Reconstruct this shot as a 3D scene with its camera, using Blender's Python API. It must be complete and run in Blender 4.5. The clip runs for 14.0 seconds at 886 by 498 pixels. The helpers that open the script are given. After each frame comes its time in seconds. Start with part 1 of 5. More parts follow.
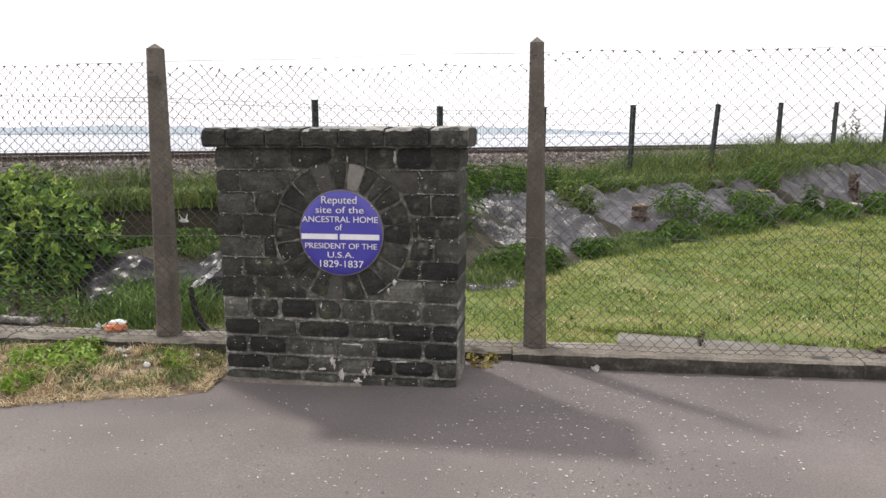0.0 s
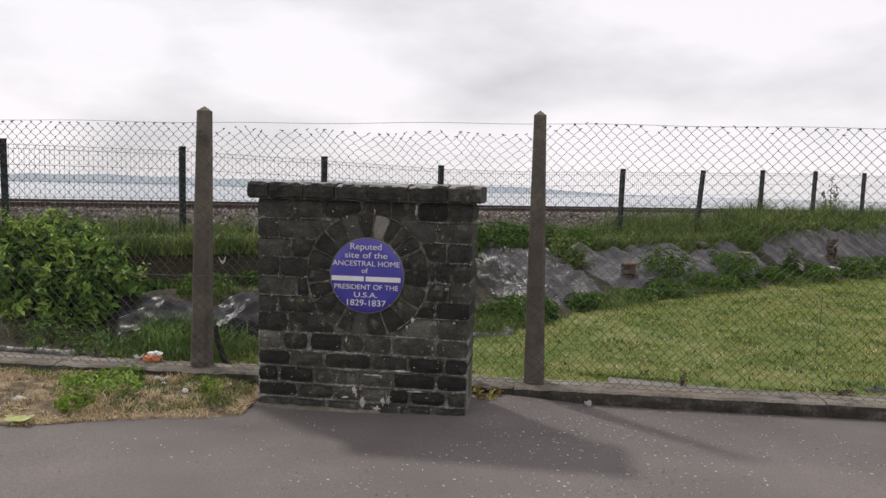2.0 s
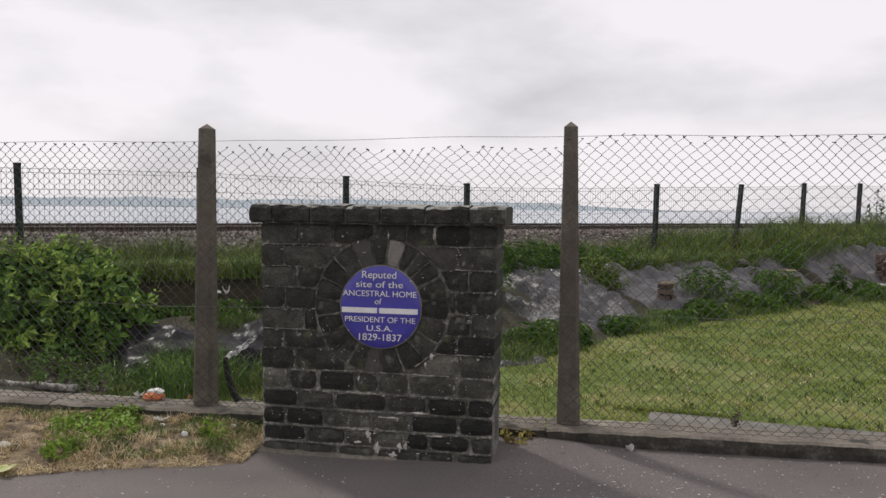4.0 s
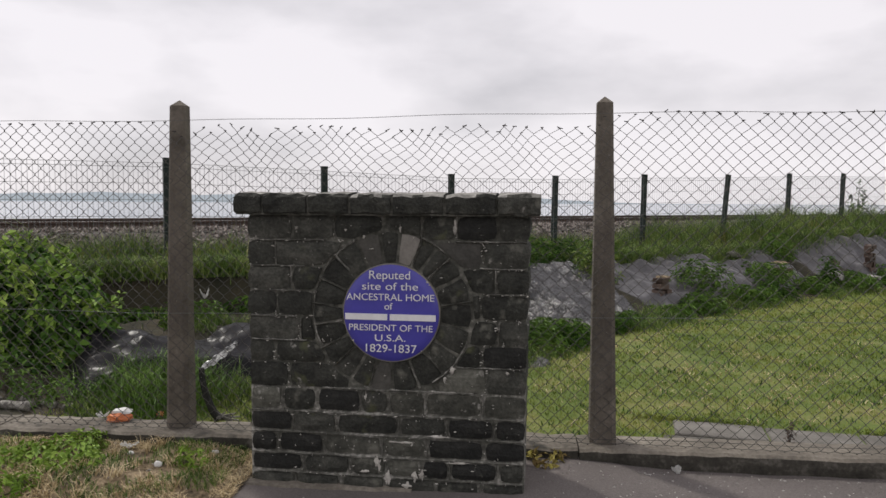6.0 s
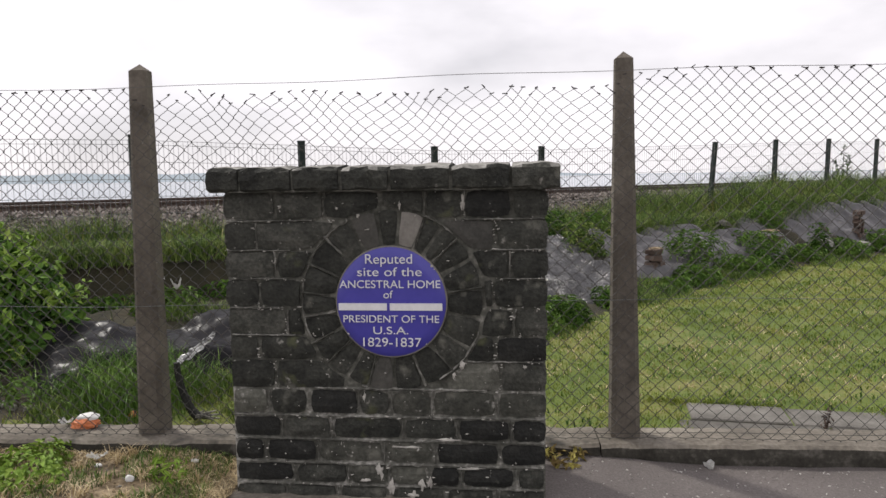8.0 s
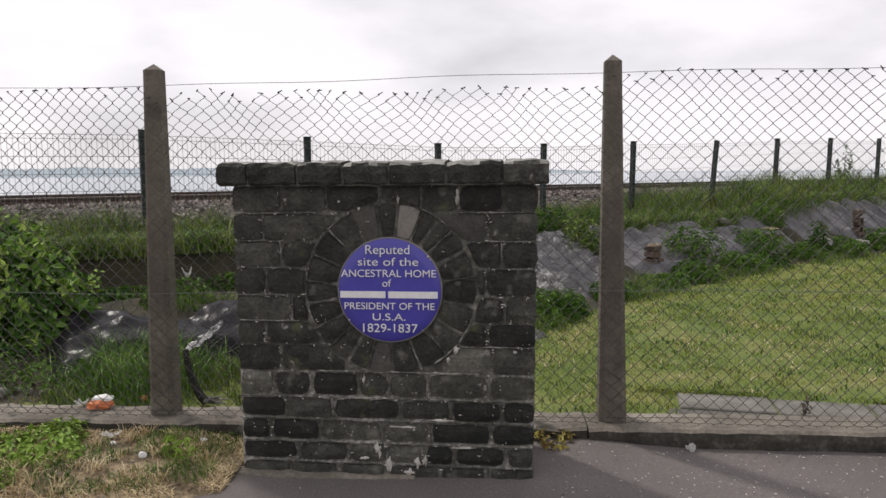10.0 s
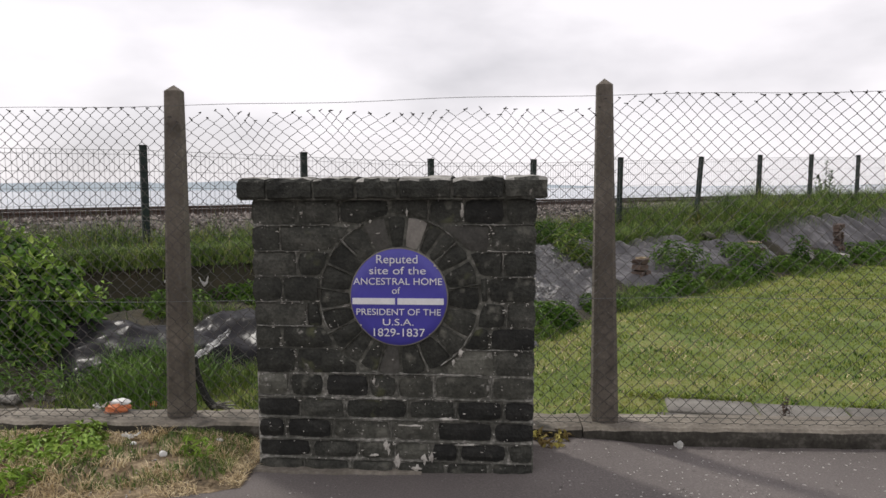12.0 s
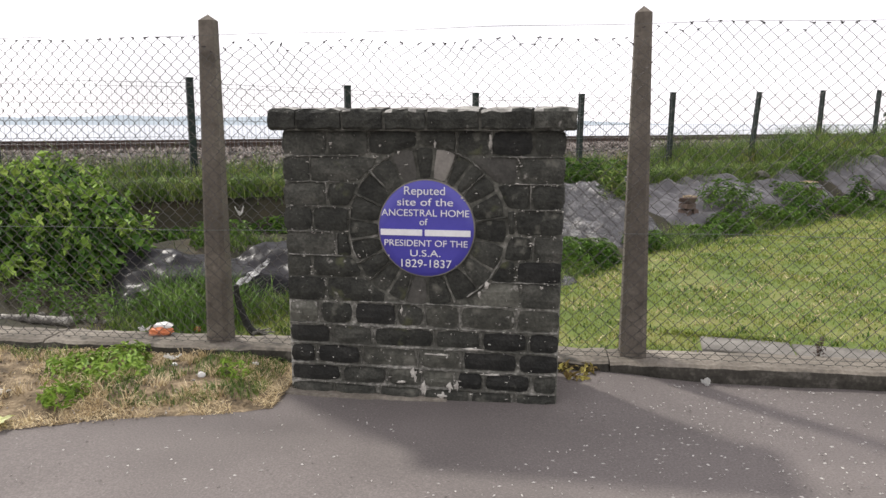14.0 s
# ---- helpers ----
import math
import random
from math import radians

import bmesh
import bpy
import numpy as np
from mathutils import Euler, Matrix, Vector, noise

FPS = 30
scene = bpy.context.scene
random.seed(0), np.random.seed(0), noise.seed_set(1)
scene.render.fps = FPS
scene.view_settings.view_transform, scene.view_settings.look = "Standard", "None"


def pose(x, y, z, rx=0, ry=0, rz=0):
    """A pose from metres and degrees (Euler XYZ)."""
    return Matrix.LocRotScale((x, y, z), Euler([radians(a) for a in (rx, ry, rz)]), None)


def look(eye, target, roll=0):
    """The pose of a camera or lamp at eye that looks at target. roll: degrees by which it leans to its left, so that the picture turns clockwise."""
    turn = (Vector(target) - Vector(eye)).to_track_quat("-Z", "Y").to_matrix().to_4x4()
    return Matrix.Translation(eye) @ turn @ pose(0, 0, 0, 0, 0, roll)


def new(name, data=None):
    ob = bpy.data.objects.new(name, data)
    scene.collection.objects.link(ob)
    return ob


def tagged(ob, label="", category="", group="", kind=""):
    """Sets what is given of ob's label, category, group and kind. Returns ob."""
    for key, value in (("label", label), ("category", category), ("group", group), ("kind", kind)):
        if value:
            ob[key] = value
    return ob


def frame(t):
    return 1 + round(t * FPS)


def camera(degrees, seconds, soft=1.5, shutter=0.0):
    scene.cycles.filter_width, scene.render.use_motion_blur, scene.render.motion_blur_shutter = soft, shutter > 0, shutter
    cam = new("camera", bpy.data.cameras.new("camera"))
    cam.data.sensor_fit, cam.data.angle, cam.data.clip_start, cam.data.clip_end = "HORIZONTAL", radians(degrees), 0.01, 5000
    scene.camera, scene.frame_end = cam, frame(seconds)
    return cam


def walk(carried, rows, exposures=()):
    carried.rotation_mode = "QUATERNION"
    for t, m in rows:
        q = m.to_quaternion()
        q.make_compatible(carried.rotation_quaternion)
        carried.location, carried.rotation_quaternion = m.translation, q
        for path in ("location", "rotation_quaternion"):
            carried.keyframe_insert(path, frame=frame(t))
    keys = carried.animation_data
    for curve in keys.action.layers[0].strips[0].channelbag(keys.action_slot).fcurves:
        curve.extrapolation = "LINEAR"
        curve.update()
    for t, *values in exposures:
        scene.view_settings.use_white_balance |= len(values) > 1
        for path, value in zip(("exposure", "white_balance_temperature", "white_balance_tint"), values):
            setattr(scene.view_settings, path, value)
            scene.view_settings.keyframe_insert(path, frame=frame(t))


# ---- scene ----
cam = camera(62.5, 14.0, soft=1.5)
PATH = [
    (0, (1.062, 0.07, 1.418), (0.833, 2.032, 1.107), -0.1),
    (0.5, (1.144, -0.161, 1.394), (0.916, 1.81, 1.144), 0.3),
    (1, (1.16, -0.312, 1.431), (0.897, 1.661, 1.238), 0.3),
    (1.5, (1.051, -0.455, 1.411), (0.828, 1.525, 1.242), 0.3),
    (2, (0.981, -0.515, 1.418), (0.776, 1.468, 1.261), 1.4),
    (2.5, (1.01, -0.415, 1.41), (0.813, 1.57, 1.265), -0.4),
    (3, (1.067, -0.281, 1.423), (0.839, 1.703, 1.307), 0.5),
    (3.2, (1.062, -0.236, 1.44), (0.763, 1.739, 1.331), 0.9),
    (5.3, (0.804, 0.319, 1.422), (0.576, 2.302, 1.293), 0.2),
    (5.5, (0.785, 0.382, 1.417), (0.568, 2.366, 1.284), 0.3),
    (6, (0.63, 0.526, 1.409), (0.433, 2.513, 1.283), 0.3),
    (6.5, (0.519, 0.68, 1.391), (0.374, 2.669, 1.241), 0.5),
    (7, (0.526, 0.927, 1.389), (0.342, 2.908, 1.191), 0.3),
    (7.5, (0.498, 0.986, 1.392), (0.324, 2.968, 1.192), -0.4),
    (8, (0.464, 0.947, 1.401), (0.331, 2.932, 1.205), -0.9),
    (10.3, (0.55, 0.725, 1.397), (0.394, 2.708, 1.191), -0.3),
    (10.5, (0.567, 0.7, 1.398), (0.379, 2.683, 1.213), -0.7),
    (11, (0.515, 0.637, 1.397), (0.319, 2.62, 1.222), -0.9),
    (11.5, (0.419, 0.555, 1.398), (0.266, 2.539, 1.198), -0.9),
    (12, (0.45, 0.507, 1.4), (0.337, 2.497, 1.234), -0.4),
    (12.5, (0.532, 0.454, 1.404), (0.405, 2.444, 1.241), -0.5),
    (13, (0.564, 0.443, 1.397), (0.402, 2.426, 1.19), -0.4),
    (13.5, (0.57, 0.474, 1.38), (0.378, 2.445, 1.098), -0.1),
    (14, (0.559, 0.505, 1.376), (0.312, 2.461, 1.04), -0.0),
]
EXPOSURES = [(0, -0.05), (0.5, -0.32), (1, -0.52), (1.5, -0.62), (2, -0.71), (3, -0.80), (6.5, -0.81), (7, -0.58), (8, -0.53), (11, -0.68), (12, -0.64), (12.5, -0.74), (13, -0.62), (13.5, -0.38), (14, -0.08)]
walk(cam, [(t, look(eye, target, roll)) for t, eye, target, roll in PATH], EXPOSURES)

# ---- world and sun ----
world = bpy.data.worlds.new("overcast_sky")
scene.world = world
world.use_nodes = True
wn, wl = world.node_tree.nodes, world.node_tree.links
wn.clear()
w_out = wn.new("ShaderNodeOutputWorld")
w_bg = wn.new("ShaderNodeBackground")
w_sky = wn.new("ShaderNodeTexSky")
w_sky.sky_type, w_sky.sun_disc = "NISHITA", False
SUN_DIR = Vector((0.60, -0.53, -1.0)).normalized()
w_sky.sun_elevation = math.asin(-SUN_DIR.z)
w_sky.sun_rotation = math.atan2(-SUN_DIR.x, -SUN_DIR.y)
w_dim = wn.new("ShaderNodeMix")
w_dim.data_type, w_dim.blend_type = "RGBA", "MULTIPLY"
w_dim.inputs["Factor"].default_value = 1.0
w_dim.inputs["B"].default_value = (0.1, 0.1, 0.1, 1)
wl.new(w_sky.outputs["Color"], w_dim.inputs["A"])
w_co = wn.new("ShaderNodeTexCoord")
w_map = wn.new("ShaderNodeMapping")
w_map.inputs["Scale"].default_value = (1.0, 1.0, 2.6)
w_map.inputs["Location"].default_value = (0.35, 0.2, 0.1)
wl.new(w_co.outputs["Generated"], w_map.inputs["Vector"])
w_noise = wn.new("ShaderNodeTexNoise")
w_noise.inputs["Scale"].default_value = 2.6
w_noise.inputs["Detail"].default_value = 6.0
w_noise.inputs["Roughness"].default_value = 0.5
wl.new(w_map.outputs["Vector"], w_noise.inputs["Vector"])
w_ramp = wn.new("ShaderNodeValToRGB")
w_ramp.color_ramp.elements[0].position, w_ramp.color_ramp.elements[0].color = 0.33, (1.20, 1.155, 1.21, 1)
w_ramp.color_ramp.elements[1].position, w_ramp.color_ramp.elements[1].color = 0.56, (1.76, 1.68, 1.74, 1)
wl.new(w_noise.outputs["Fac"], w_ramp.inputs["Fac"])
w_mix = wn.new("ShaderNodeMix")
w_mix.data_type = "RGBA"
w_mix.inputs["Factor"].default_value = 0.88
wl.new(w_dim.outputs["Result"], w_mix.inputs["A"])
wl.new(w_ramp.outputs["Color"], w_mix.inputs["B"])
wl.new(w_mix.outputs["Result"], w_bg.inputs["Color"])
w_bg.inputs["Strength"].default_value = 1.0
wl.new(w_bg.outputs["Background"], w_out.inputs["Surface"])

sun = new("sun", bpy.data.lights.new("sun", "SUN"))
sun.data.energy, sun.data.angle, sun.data.color = 3.8, radians(4.0), (1.0, 0.95, 0.88)
sun.matrix_world = look((-6, 6, 12), Vector((-6, 6, 12)) + SUN_DIR)


# ---- materials ----
def ramp_set(ramp, stops):
    el = ramp.color_ramp.elements
    while len(el) < len(stops):
        el.new(0.5)
    for e, (p, c) in zip(el, stops):
        e.position, e.color = p, (*c, 1)


def material(name, stops, scale=6.0, fine=60.0, rough=0.85, metal=0.0, bump=0.3, bump_dist=0.01, fine_amount=0.35,
             island=0.0, objrand=0.0, spots=None, spec=0.4, stretch=(1, 1, 1)):
    """Noise-driven colour at a coarse and a fine scale, with relief; spots: (colour, scale, threshold)."""
    m = bpy.data.materials.new(name)
    m.use_nodes = True
    n, l = m.node_tree.nodes, m.node_tree.links
    b = n["Principled BSDF"]
    b.inputs["Roughness"].default_value, b.inputs["Metallic"].default_value = rough, metal
    b.inputs["Specular IOR Level"].default_value = spec
    co = n.new("ShaderNodeTexCoord")
    mp = n.new("ShaderNodeMapping")
    mp.inputs["Scale"].default_value = stretch
    geo = n.new("ShaderNodeNewGeometry")
    l.new(geo.outputs["Position"], mp.inputs["Vector"])
    a = n.new("ShaderNodeTexNoise")
    a.inputs["Scale"].default_value, a.inputs["Detail"].default_value = scale, 5.0
    f = n.new("ShaderNodeTexNoise")
    f.inputs["Scale"].default_value, f.inputs["Detail"].default_value = fine, 3.0
    for t in (a, f):
        l.new(mp.outputs["Vector"], t.inputs["Vector"])
    mix = n.new("ShaderNodeMix")
    mix.inputs["Factor"].default_value = fine_amount
    l.new(a.outputs["Fac"], mix.inputs["A"])
    l.new(f.outputs["Fac"], mix.inputs["B"])
    value = mix.outputs["Result"]
    for amount, socket in ((island, geo.outputs["Random Per Island"]), (objrand, None)):
        if amount:
            if socket is None:
                socket = n.new("ShaderNodeObjectInfo").outputs["Random"]
            ma = n.new("ShaderNodeMath")
            ma.operation = "MULTIPLY_ADD"
            ma.inputs[1].default_value = amount
            l.new(socket, ma.inputs[0])
            sub = n.new("ShaderNodeMath")
            sub.operation, sub.inputs[1].default_value = "SUBTRACT", amount / 2
            l.new(value, sub.inputs[0])
            l.new(sub.outputs[0], ma.inputs[2])
            value = ma.outputs[0]
    ramp = n.new("ShaderNodeValToRGB")
    ramp_set(ramp, stops)
    l.new(value, ramp.inputs["Fac"])
    colour = ramp.outputs["Color"]
    for spot_colour, spot_scale, threshold in spots or ():
        sn = n.new("ShaderNodeTexNoise")
        sn.inputs["Scale"].default_value, sn.inputs["Detail"].default_value = spot_scale, 4.0
        l.new(mp.outputs["Vector"], sn.inputs["Vector"])
        sr = n.new("ShaderNodeMapRange")
        sr.inputs["From Min"].default_value, sr.inputs["From Max"].default_value = threshold - 0.01, threshold + 0.08
        l.new(sn.outputs["Fac"], sr.inputs["Value"])
        sm = n.new("ShaderNodeMix")
        sm.data_type = "RGBA"
        l.new(sr.outputs["Result"], sm.inputs["Factor"])
        l.new(colour, sm.inputs["A"])
        sm.inputs["B"].default_value = (*spot_colour, 1)
        colour = sm.outputs["Result"]
    l.new(colour, b.inputs["Base Color"])
    if bump:
        bp = n.new("ShaderNodeBump")
        bp.inputs["Strength"].default_value, bp.inputs["Distance"].default_value = bump, bump_dist
        l.new(mix.outputs["Result"], bp.inputs["Height"])
        l.new(bp.outputs["Normal"], b.inputs["Normal"])
    return m


STONE = material("basalt_stone", [(0.28, (0.0110, 0.0115, 0.0096)), (0.42, (0.0250, 0.0258, 0.0212)), (0.56, (0.0440, 0.0448, 0.0370)), (0.72, (0.088, 0.087, 0.073))],
                 11, 75, 0.9, bump=0.9, bump_dist=0.02, objrand=0.21, fine_amount=0.45,
                 spots=[((0.13, 0.128, 0.105), 8, 0.65), ((0.28, 0.27, 0.24), 22, 0.70), ((0.46, 0.44, 0.40), 60, 0.71), ((0.085, 0.09, 0.045), 6, 0.64)])
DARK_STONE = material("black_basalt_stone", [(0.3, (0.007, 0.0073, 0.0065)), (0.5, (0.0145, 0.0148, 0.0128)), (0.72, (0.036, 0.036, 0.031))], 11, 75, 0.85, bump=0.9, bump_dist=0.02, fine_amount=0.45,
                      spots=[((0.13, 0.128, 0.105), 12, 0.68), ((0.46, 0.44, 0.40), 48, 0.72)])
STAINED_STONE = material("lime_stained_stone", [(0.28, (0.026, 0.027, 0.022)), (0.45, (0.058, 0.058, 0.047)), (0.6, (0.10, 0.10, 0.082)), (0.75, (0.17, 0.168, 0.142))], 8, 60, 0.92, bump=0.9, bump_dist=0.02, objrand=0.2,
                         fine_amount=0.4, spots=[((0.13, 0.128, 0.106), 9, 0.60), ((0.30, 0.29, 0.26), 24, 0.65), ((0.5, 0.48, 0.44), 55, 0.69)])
PALE_ROUGH_STONE = material("pale_rough_stone", [(0.3, (0.08, 0.078, 0.07)), (0.5, (0.20, 0.195, 0.178)), (0.7, (0.42, 0.41, 0.38))], 14, 70, 0.95, bump=0.8, bump_dist=0.015)
MID_STONE = material("grey_stone", [(0.3, (0.040, 0.039, 0.034)), (0.7, (0.105, 0.101, 0.088))], 9, 80, 0.9, bump=0.7, bump_dist=0.015, objrand=0.2)
PALE_STONE = material("pale_stone", [(0.3, (0.13, 0.12, 0.106)), (0.7, (0.27, 0.255, 0.225))], 9, 80, 0.9, bump=0.6, objrand=0.3)
MORTAR = material("old_mortar", [(0.36, (0.036, 0.036, 0.029)), (0.50, (0.085, 0.085, 0.071)), (0.60, (0.17, 0.167, 0.142)), (0.70, (0.42, 0.40, 0.36))], 4.5, 40, 0.95, bump=0.8, fine_amount=0.45)
PALE_MORTAR = material("pale_mortar", [(0.36, (0.060, 0.059, 0.049)), (0.50, (0.14, 0.138, 0.118)), (0.64, (0.42, 0.405, 0.365))], 5, 45, 0.95, bump=0.8, fine_amount=0.45)
LIME = material("lime_smear", [(0.3, (0.32, 0.30, 0.27)), (0.7, (0.6, 0.58, 0.52))], 20, 90, 0.95, bump=0.5)
ENAMEL = material("blue_enamel", [(0.3, (0.050, 0.046, 0.30)), (0.7, (0.070, 0.062, 0.37))], 4, 50, 0.28, bump=0.05, bump_dist=0.003, spec=0.5)
LETTER = material("white_enamel", [(0.3, (0.66, 0.66, 0.66)), (0.7, (0.8, 0.8, 0.8))], 20, 90, 0.4, bump=0.0)
CONCRETE = material("weathered_concrete", [(0.3, (0.075, 0.065, 0.052)), (0.6, (0.15, 0.131, 0.107)), (0.8, (0.25, 0.225, 0.185))], 7, 60, 0.95,
                    bump=0.6, objrand=0.08, spots=[((0.5, 0.48, 0.42), 40, 0.72)])
KERB = material("kerb_concrete", [(0.3, (0.075, 0.066, 0.054)), (0.5, (0.165, 0.147, 0.120)), (0.75, (0.33, 0.30, 0.25))], 4, 50, 0.95, bump=0.7,
                spots=[((0.05, 0.048, 0.04), 5, 0.62)])
KERB_FACE = material("dark_mossy_kerb_face", [(0.32, (0.018, 0.017, 0.013)), (0.52, (0.05, 0.046, 0.037)), (0.72, (0.15, 0.14, 0.12))], 9, 50, 0.95, bump=0.8)
SLAB = material("paving_slab", [(0.3, (0.075, 0.069, 0.061)), (0.5, (0.125, 0.117, 0.104)), (0.7, (0.20, 0.19, 0.17))], 5, 70, 0.95, bump=0.4, objrand=0.2)
ASPHALT = material("asphalt", [(0.3, (0.092, 0.082, 0.077)), (0.5, (0.132, 0.117, 0.110)), (0.72, (0.197, 0.175, 0.165))], 1.3, 110, 0.9, bump=0.7, bump_dist=0.006,
                   fine_amount=0.6, spots=[((0.36, 0.35, 0.33), 75, 0.70)])
STRAW_SOIL = material("dry_verge_soil", [(0.35, (0.04, 0.031, 0.018)), (0.49, (0.14, 0.103, 0.06)), (0.68, (0.38, 0.30, 0.19))], 8, 60, 0.95, bump=0.9, bump_dist=0.02)
LAWN_SOIL = material("lawn_ground", [(0.30, (0.055, 0.085, 0.014)), (0.48, (0.10, 0.14, 0.025)), (0.60, (0.16, 0.165, 0.05)), (0.74, (0.22, 0.175, 0.085))], 1.9, 30, 0.95, bump=0.8, bump_dist=0.02)
BANK_SOIL = material("bank_soil", [(0.3, (0.014, 0.016, 0.008)), (0.55, (0.034, 0.03, 0.016)), (0.8, (0.075, 0.055, 0.032))], 3, 30, 0.95, bump=1.0, bump_dist=0.03)
BALLAST = material("rail_ballast", [(0.25, (0.05, 0.04, 0.034)), (0.5, (0.165, 0.138, 0.12)), (0.8, (0.38, 0.34, 0.305))], 12, 60, 0.95, bump=0.5, island=0.5)
BALLAST_BED = material("ballast_bed", [(0.3, (0.04, 0.034, 0.03)), (0.7, (0.14, 0.12, 0.105))], 14, 50, 0.95, bump=1.0, bump_dist=0.03)
RUST = material("rusty_rail", [(0.3, (0.045, 0.03, 0.024)), (0.7, (0.10, 0.065, 0.05))], 8, 60, 0.7, bump=0.3)
RAIL_TOP = material("worn_steel", [(0.3, (0.35, 0.34, 0.33)), (0.7, (0.5, 0.49, 0.47))], 8, 60, 0.35, metal=1.0, bump=0.1)
GREEN_STEEL = material("dark_green_steel", [(0.3, (0.006, 0.012, 0.010)), (0.7, (0.016, 0.028, 0.024))], 8, 60, 0.75, bump=0.2)
FENCE_WIRE = material("fence_wire", [(0.3, (0.04, 0.037, 0.034)), (0.7, (0.115, 0.108, 0.10))], 5, 60, 0.75, metal=0.0, bump=0.0)
WIRE_END = material("rusty_wire_end", [(0.3, (0.02, 0.018, 0.018)), (0.7, (0.06, 0.05, 0.045))], 9, 60, 0.8, bump=0.0)
PANEL_WIRE = material("panel_wire", [(0.3, (0.11, 0.12, 0.12)), (0.7, (0.20, 0.21, 0.21))], 5, 60, 0.5, metal=0.3, bump=0.0)
GRASS = material("lawn_grass", [(0.22, (0.075, 0.115, 0.018)), (0.46, (0.175, 0.23, 0.032)), (0.62, (0.28, 0.30, 0.065)), (0.80, (0.40, 0.325, 0.15))], 1.9, 12, 0.7,
                 bump=0, island=0.3, spec=0.25)
TALL_GRASS = material("tall_grass", [(0.2, (0.030, 0.068, 0.013)), (0.5, (0.105, 0.175, 0.034)), (0.75, (0.23, 0.28, 0.07)), (0.9, (0.36, 0.32, 0.15))], 2.4, 12, 0.65,
                      bump=0, island=0.5, spec=0.25)
STRAW = material("dry_straw", [(0.2, (0.28, 0.20, 0.10)), (0.5, (0.52, 0.41, 0.23)), (0.8, (0.72, 0.62, 0.40))], 6, 40, 0.8, bump=0, island=0.5)
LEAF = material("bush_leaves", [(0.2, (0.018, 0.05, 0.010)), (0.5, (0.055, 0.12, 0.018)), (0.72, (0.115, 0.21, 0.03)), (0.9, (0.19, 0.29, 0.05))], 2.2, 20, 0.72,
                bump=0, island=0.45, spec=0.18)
SUNLIT_YOUNG_LEAF = material("young_leaves", [(0.2, (0.11, 0.20, 0.03)), (0.6, (0.21, 0.32, 0.055)), (0.9, (0.34, 0.42, 0.10))], 2.2, 20, 0.7, bump=0, island=0.5, spec=0.2)
WEED = material("weed_leaves", [(0.2, (0.04, 0.09, 0.014)), (0.5, (0.095, 0.18, 0.028)), (0.8, (0.18, 0.28, 0.05))], 3, 20, 0.6, bump=0, island=0.4, spec=0.3)
VERGE_WEED = material("verge_weed_leaves", [(0.2, (0.09, 0.17, 0.02)), (0.5, (0.18, 0.29, 0.035)), (0.8, (0.29, 0.40, 0.07))], 3, 20, 0.6, bump=0, island=0.4, spec=0.3)
WITHERED = material("withered_leaves", [(0.3, (0.16, 0.11, 0.035)), (0.7, (0.36, 0.32, 0.08))], 8, 40, 0.8, bump=0, island=0.5)
BARK = material("bark", [(0.3, (0.045, 0.035, 0.025)), (0.7, (0.13, 0.105, 0.08))], 12, 80, 0.9, bump=0.8)
# Black sheet with its base lifted towards the grey of reflected sky.
PLASTIC = material("black_polythene", [(0.3, (0.028, 0.027, 0.029)), (0.55, (0.066, 0.063, 0.067)), (0.8, (0.125, 0.121, 0.124))], 3.5, 22, 0.42, bump=0.35, bump_dist=0.02, spec=0.5,
                   spots=[((0.15, 0.14, 0.125), 6, 0.66)])
CRINKLED = material("crinkled_polythene", [(0.3, (0.02, 0.02, 0.021)), (0.7, (0.06, 0.058, 0.06))], 5, 18, 0.24, bump=0.9, bump_dist=0.05, spec=0.55, stretch=(2.6, 2.6, 0.7))
# Near-white patches on dark stand in for the film's glints.
SHEEN_FILM = material("sheen_coloured_film", [(0.36, (0.06, 0.06, 0.06)), (0.46, (0.45, 0.45, 0.45)), (0.6, (0.8, 0.8, 0.8))], 14, 50, 0.22, bump=0.5, bump_dist=0.01)
SHINY_PLASTIC = material("shiny_polythene", [(0.3, (0.010, 0.010, 0.011)), (0.7, (0.028, 0.027, 0.030))], 2.5, 16, 0.30, bump=0.35, bump_dist=0.03, spec=0.06)
WATER = material("sea_water", [(0.3, (0.14, 0.19, 0.25)), (0.7, (0.22, 0.275, 0.34))], 0.02, 0.3, 0.16, bump=0.25, bump_dist=0.3, spec=0.6, stretch=(0.3, 1, 1))
PAPER = material("white_litter", [(0.3, (0.55, 0.55, 0.53)), (0.7, (0.8, 0.8, 0.78))], 15, 80, 0.7, bump=0.4)
ORANGE = material("orange_wrapper", [(0.3, (0.52, 0.13, 0.05)), (0.6, (0.7, 0.25, 0.10)), (0.8, (0.75, 0.6, 0.4))], 14, 60, 0.4, bump=0.5)
YELLOW = material("yellow_wrapper", [(0.3, (0.5, 0.55, 0.12)), (0.7, (0.75, 0.76, 0.5))], 14, 60, 0.45, bump=0.5)
FLECK = material("pale_petals", [(0.3, (0.26, 0.245, 0.228)), (0.7, (0.52, 0.50, 0.465))], 10, 60, 0.8, bump=0, island=0.5)
ASH_LOG = material("lichened_log", [(0.34, (0.05, 0.046, 0.04)), (0.5, (0.19, 0.18, 0.16)), (0.66, (0.55, 0.53, 0.48))], 8, 60, 0.95, bump=0.9)
BRICK_RED = material("broken_brick", [(0.3, (0.055, 0.040, 0.033)), (0.7, (0.135, 0.095, 0.075))], 10, 60, 0.95, bump=0.6)


